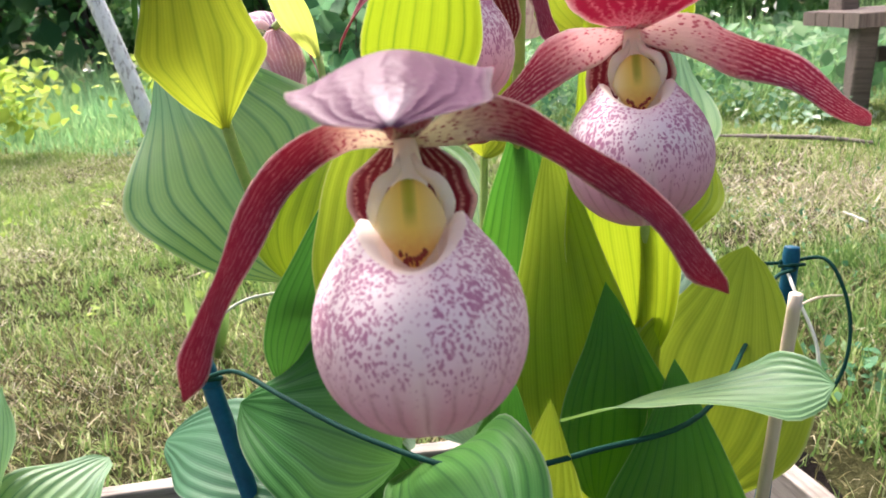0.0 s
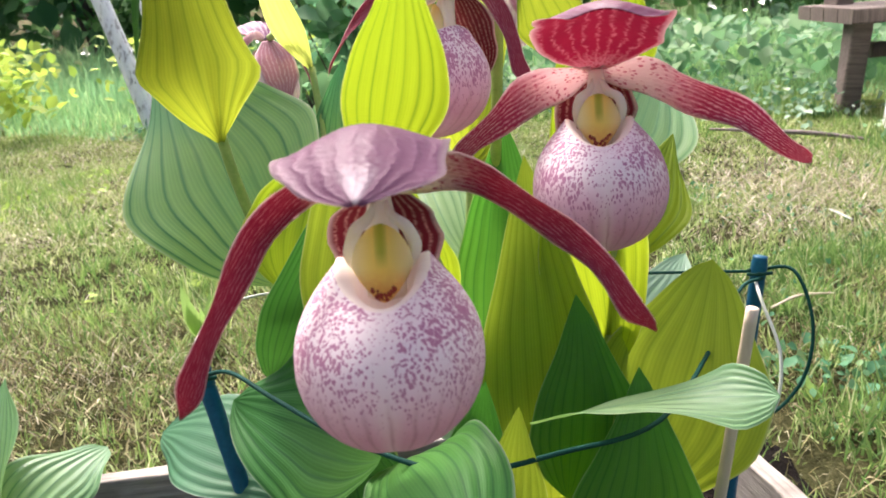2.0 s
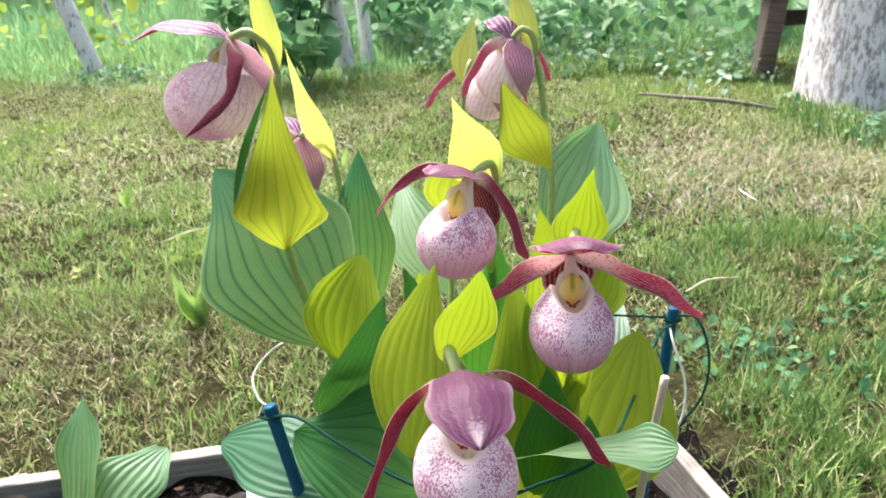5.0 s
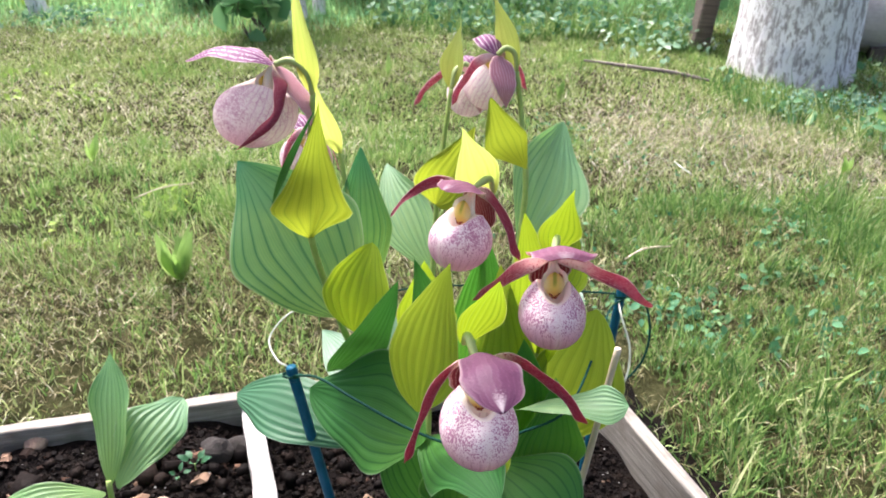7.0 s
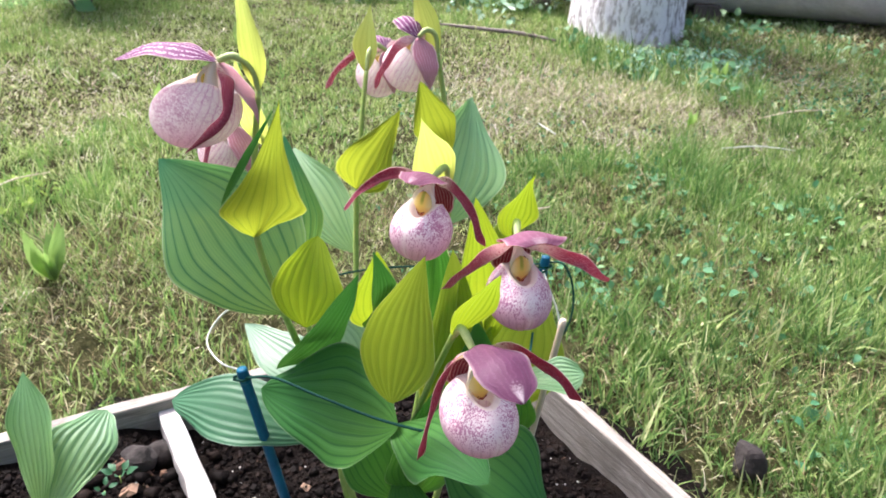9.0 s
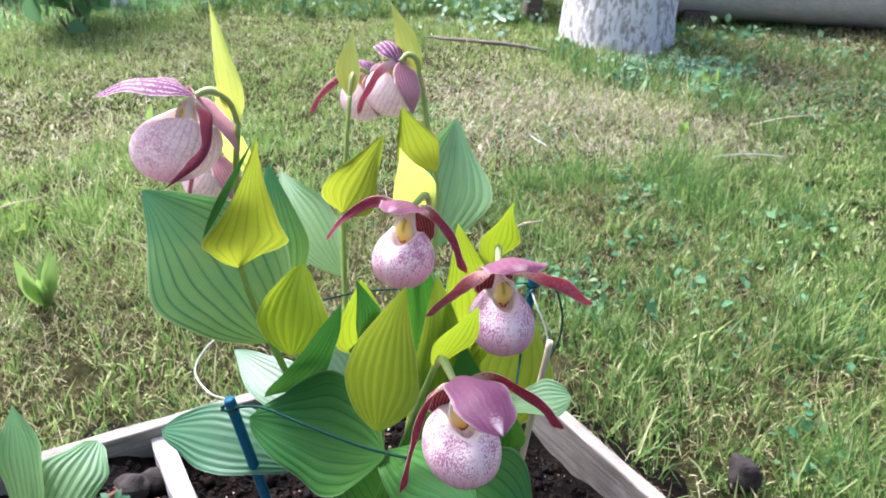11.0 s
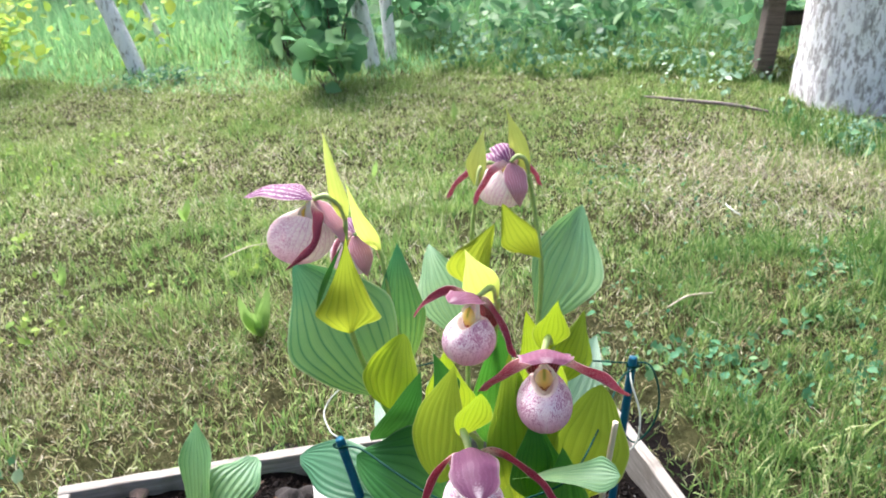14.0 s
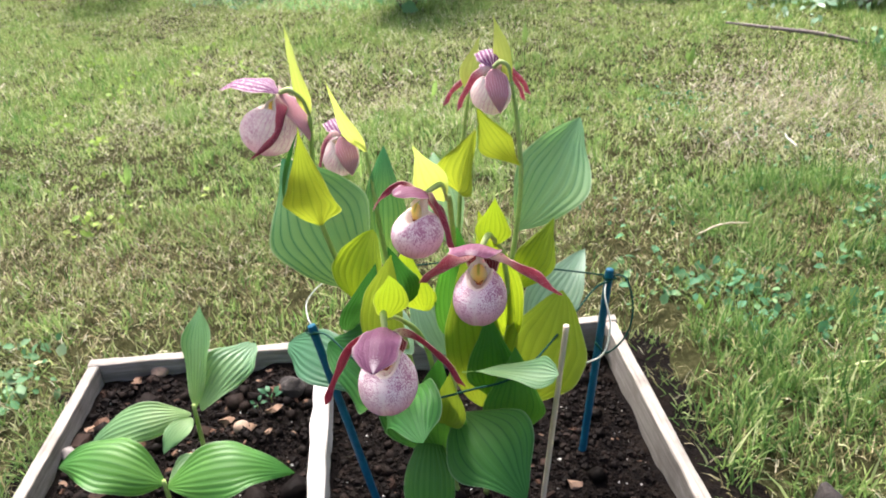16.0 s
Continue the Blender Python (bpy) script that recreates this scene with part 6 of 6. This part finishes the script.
# shoot behind it, its flower turned away
pe = shoot((-0.02, 0.44), "orchid shoot with a flower turned away")
stem(pe, [(-0.048, 0.458, 0.2), (-0.066, 0.487, 0.318), (-0.077, 0.515, 0.392)])
leaf(pe, (-0.077, 0.515, 0.390), (-0.101, 0.475, 0.488), (-0.35, -0.9, -0.2), 0.022, LEAF_TIP, 0.03, 0.3, name="bract", widest=0.36, blunt=1.5)
leaf(pe, (-0.060, 0.475, 0.265), (-0.058, 0.520, 0.396), (-0.05, -0.95, 0.3), 0.054, LEAF_GREEN, 0.05, 0.25)
leaf(pe, (-0.036, 0.445, 0.165), (-0.104, 0.555, 0.176), (-0.1, -0.6, 0.8), 0.054, LEAF_SILVER, 0.08, 0.15)
flower(pe, (-0.103, 0.516, 0.411), (-0.5, 0.85), size=0.92, left=(34, 48, 4), right=(34, 48, 4), hood=((0, 12, 9), (0, 28, 11), (0, 46, 2)), hood_width=30, petal_mat=PETAL_ROSE, dorsal_out=SEPAL_BACK, petal_width=0.85, across=((0, 0.25, 1), (0, 0.7, 0.7), (0.4, 0.8, 0.2), (0.4, 0.8, 0)), tall=24, centre=(17, -33), mouth=-0.6, pouch_mat=POUCH_SIDE, seed=5, syn=(-22, -44), syn_width=0.95, stalk=[(-0.077, 0.515, 0.392), (-0.082, 0.515, 0.411), (-0.093, 0.515, 0.416)])

# tallest shoot at the back
pf = shoot((0.03, 0.43), "back orchid shoot with a flower turned away")
stem(pf, [(0.068, 0.46, 0.2), (0.092, 0.489, 0.345), (0.09, 0.515, 0.42), (0.085, 0.525, 0.463)])
leaf(pf, (0.088, 0.484, 0.308), (0.161, 0.628, 0.380), (0.25, -0.88, 0.42), 0.084, LEAF_PALE, 0.05, 0.2, widest=0.45)
leaf(pf, (0.093, 0.495, 0.380), (0.052, 0.470, 0.456), (-0.3, -0.95, -0.05), 0.044, LEAF_BRACT, 0.08, 0.2, fold=0.5, widest=0.5, blunt=0.75, corner=True)
leaf(pf, (0.085, 0.525, 0.462), (0.065, 0.559, 0.528), (-0.5, -0.75, 0.2), 0.021, LEAF_TIP, 0.03, 0.3, name="bract", widest=0.36, blunt=1.5)
leaf(pf, (0.095, 0.440, 0.185), (0.165, 0.548, 0.245), (0.1, -0.6, 0.8), 0.060, LEAF_SILVER, 0.1, 0.2)
flower(pf, (0.066, 0.527, 0.478), (-0.35, 0.94), size=0.95, straight=0.4, left=(40, 48, 12), right=(50, 46, 20), hood=((0, 9, 11), (0, 22, 14), (0, 38, 6)), hood_width=32, petal_mat=PETAL_ROSE, dorsal_out=SEPAL_BACK, tall=24, centre=(14, -33), mouth=-0.5, pouch_mat=POUCH_SIDE, seed=6, syn=(-20, -46), syn_width=0.95, stalk=[(0.085, 0.525, 0.463), (0.082, 0.525, 0.479), (0.074, 0.526, 0.484)])

# slender shoot beside it
pg = shoot((0.0, 0.45), "slender orchid shoot with a half-hidden flower")
stem(pg, [(0.010, 0.53, 0.2), (0.017, 0.561, 0.30), (0.025, 0.572, 0.38), (0.033, 0.585, 0.430)], 0.0026)
leaf(pg, (0.033, 0.585, 0.428), (0.047, 0.622, 0.487), (-0.4, -0.8, 0.1), 0.024, LEAF_TIP, 0.03, 0.3, name="bract", widest=0.36, blunt=1.5)
leaf(pg, (0.017, 0.562, 0.316), (0.046, 0.508, 0.417), (-0.5, -0.8, 0.0), 0.052, LEAF_BRACT, 0.06, 0.5, fold=0.5)
leaf(pg, (0.012, 0.556, 0.246), (-0.027, 0.676, 0.318), (-0.25, -0.65, 0.75), 0.066, LEAF_PALE, 0.06, 0.2)
leaf(pg, (0.002, 0.452, 0.160), (-0.037, 0.510, 0.222), (-0.1, -0.7, 0.7), 0.052, LEAF_SILVER, 0.1, 0.2)
flower(pg, (0.060, 0.618, 0.440), (-0.3, 0.95), size=0.92, left=(64, 40, 18), right=(44, 46, 10), hood=((0, 9, 9), (0, 22, 10), (0, 36, 2)), hood_width=30, petal_mat=PETAL_ROSE, dorsal_out=SEPAL_BACK, tall=24, centre=(14, -33), mouth=-0.5, pouch_mat=POUCH_SIDE, seed=7, syn=(-18, -44), syn_width=0.95, stalk=[(0.033, 0.585, 0.430), (0.037, 0.592, 0.446), (0.048, 0.606, 0.449)])

# young plant without flowers in the other half of the box
ps = thing("young_orchid", (-0.292, 0.385, soil_z(-0.292, 0.385)), "young orchid without flowers in the dark soil", "orchid")
rod(ps, "stem", [(-0.292, 0.385, 0.0), (-0.296, 0.395, 0.06), (-0.298, 0.402, 0.12)], (0.0035, 0.003, 0.0025), STEM, n=16, sides=10)
leaf(ps, (-0.298, 0.404, 0.112), (-0.304, 0.489, 0.203), (0.1, -0.85, 0.45), 0.036, LEAF_SEED, 0.04, 0.35, ripple=0.0005, twist=0.9, widest=0.62, blunt=0.8, wavy=2.2)
leaf(ps, (-0.292, 0.405, 0.108), (-0.241, 0.483, 0.150), (0.1, -0.6, 0.8), 0.058, LEAF_PALE, 0.14, 0.1, ripple=0.0005, widest=0.62, blunt=0.6, wavy=2.0)
leaf(ps, (-0.300, 0.395, 0.112), (-0.432, 0.362, 0.075), (-0.1, -0.4, 0.9), 0.054, LEAF_SEED, 0.2, -0.2, ripple=0.0005, widest=0.5, droop=0.08, wavy=1.8)
leaf(ps, (-0.296, 0.388, 0.112), (-0.318, 0.345, 0.095), (-0.1, -0.7, 0.7), 0.032, LEAF_SEED, 0.1, 0.1)
pt = thing("young_orchid", (-0.295, 0.29, soil_z(-0.295, 0.29)), "young orchid without flowers in the dark soil", "orchid")
rod(pt, "stem", [(-0.295, 0.29, 0.0), (-0.296, 0.296, 0.05), (-0.298, 0.30, 0.10)], (0.0035, 0.003, 0.0025), STEM, n=16, sides=10)
leaf(pt, (-0.298, 0.300, 0.096), (-0.435, 0.318, 0.100), (0.0, -0.4, 0.9), 0.068, LEAF_MID, 0.18, -0.15, widest=0.45, droop=0.06, wavy=1.8)
leaf(pt, (-0.294, 0.298, 0.094), (-0.160, 0.330, 0.090), (0.0, -0.4, 0.9), 0.068, LEAF_MID, 0.2, -0.15, widest=0.45, droop=0.06, wavy=1.8)
leaf(pt, (-0.296, 0.304, 0.090), (-0.255, 0.362, 0.085), (0.0, -0.5, 0.9), 0.036, LEAF_PALE, 0.1, 0.1)

# seedling weeds in the soil
for x, y, h, n, sd in ((-0.243, 0.498, 0.024, 6, 1), (-0.258, 0.484, 0.016, 4, 2)):
    sg = thing("seedling", (x, y, soil_z(x, y)), "small pale green seedling in the dark soil", "weed", "seedlings in the box")
    rnd = random.Random(sd)
    for k in range(n):
        a = 6.283 * k / n + rnd.uniform(-0.3, 0.3)
        r = h * rnd.uniform(0.4, 0.9)
        b = Vector((x, y, soil_z(x, y) + 0.004))
        leaf(sg, b + Vector((math.cos(a) * r * 0.35, math.sin(a) * r * 0.35, h * 0.35)), b + Vector((math.cos(a) * r, math.sin(a) * r, h * rnd.uniform(0.4, 0.8))), (0, -0.4, 0.9), h * 0.3, LEAF_BLUE, 0.1, 0.1, nu=9, nv=8, ribs=2)
    rod(sg, "stem", [(x, y, soil_z(x, y) - 0.004), (x, y, soil_z(x, y) + h * 0.4)], (0.0009, 0.0007), STEM, n=6, sides=6)
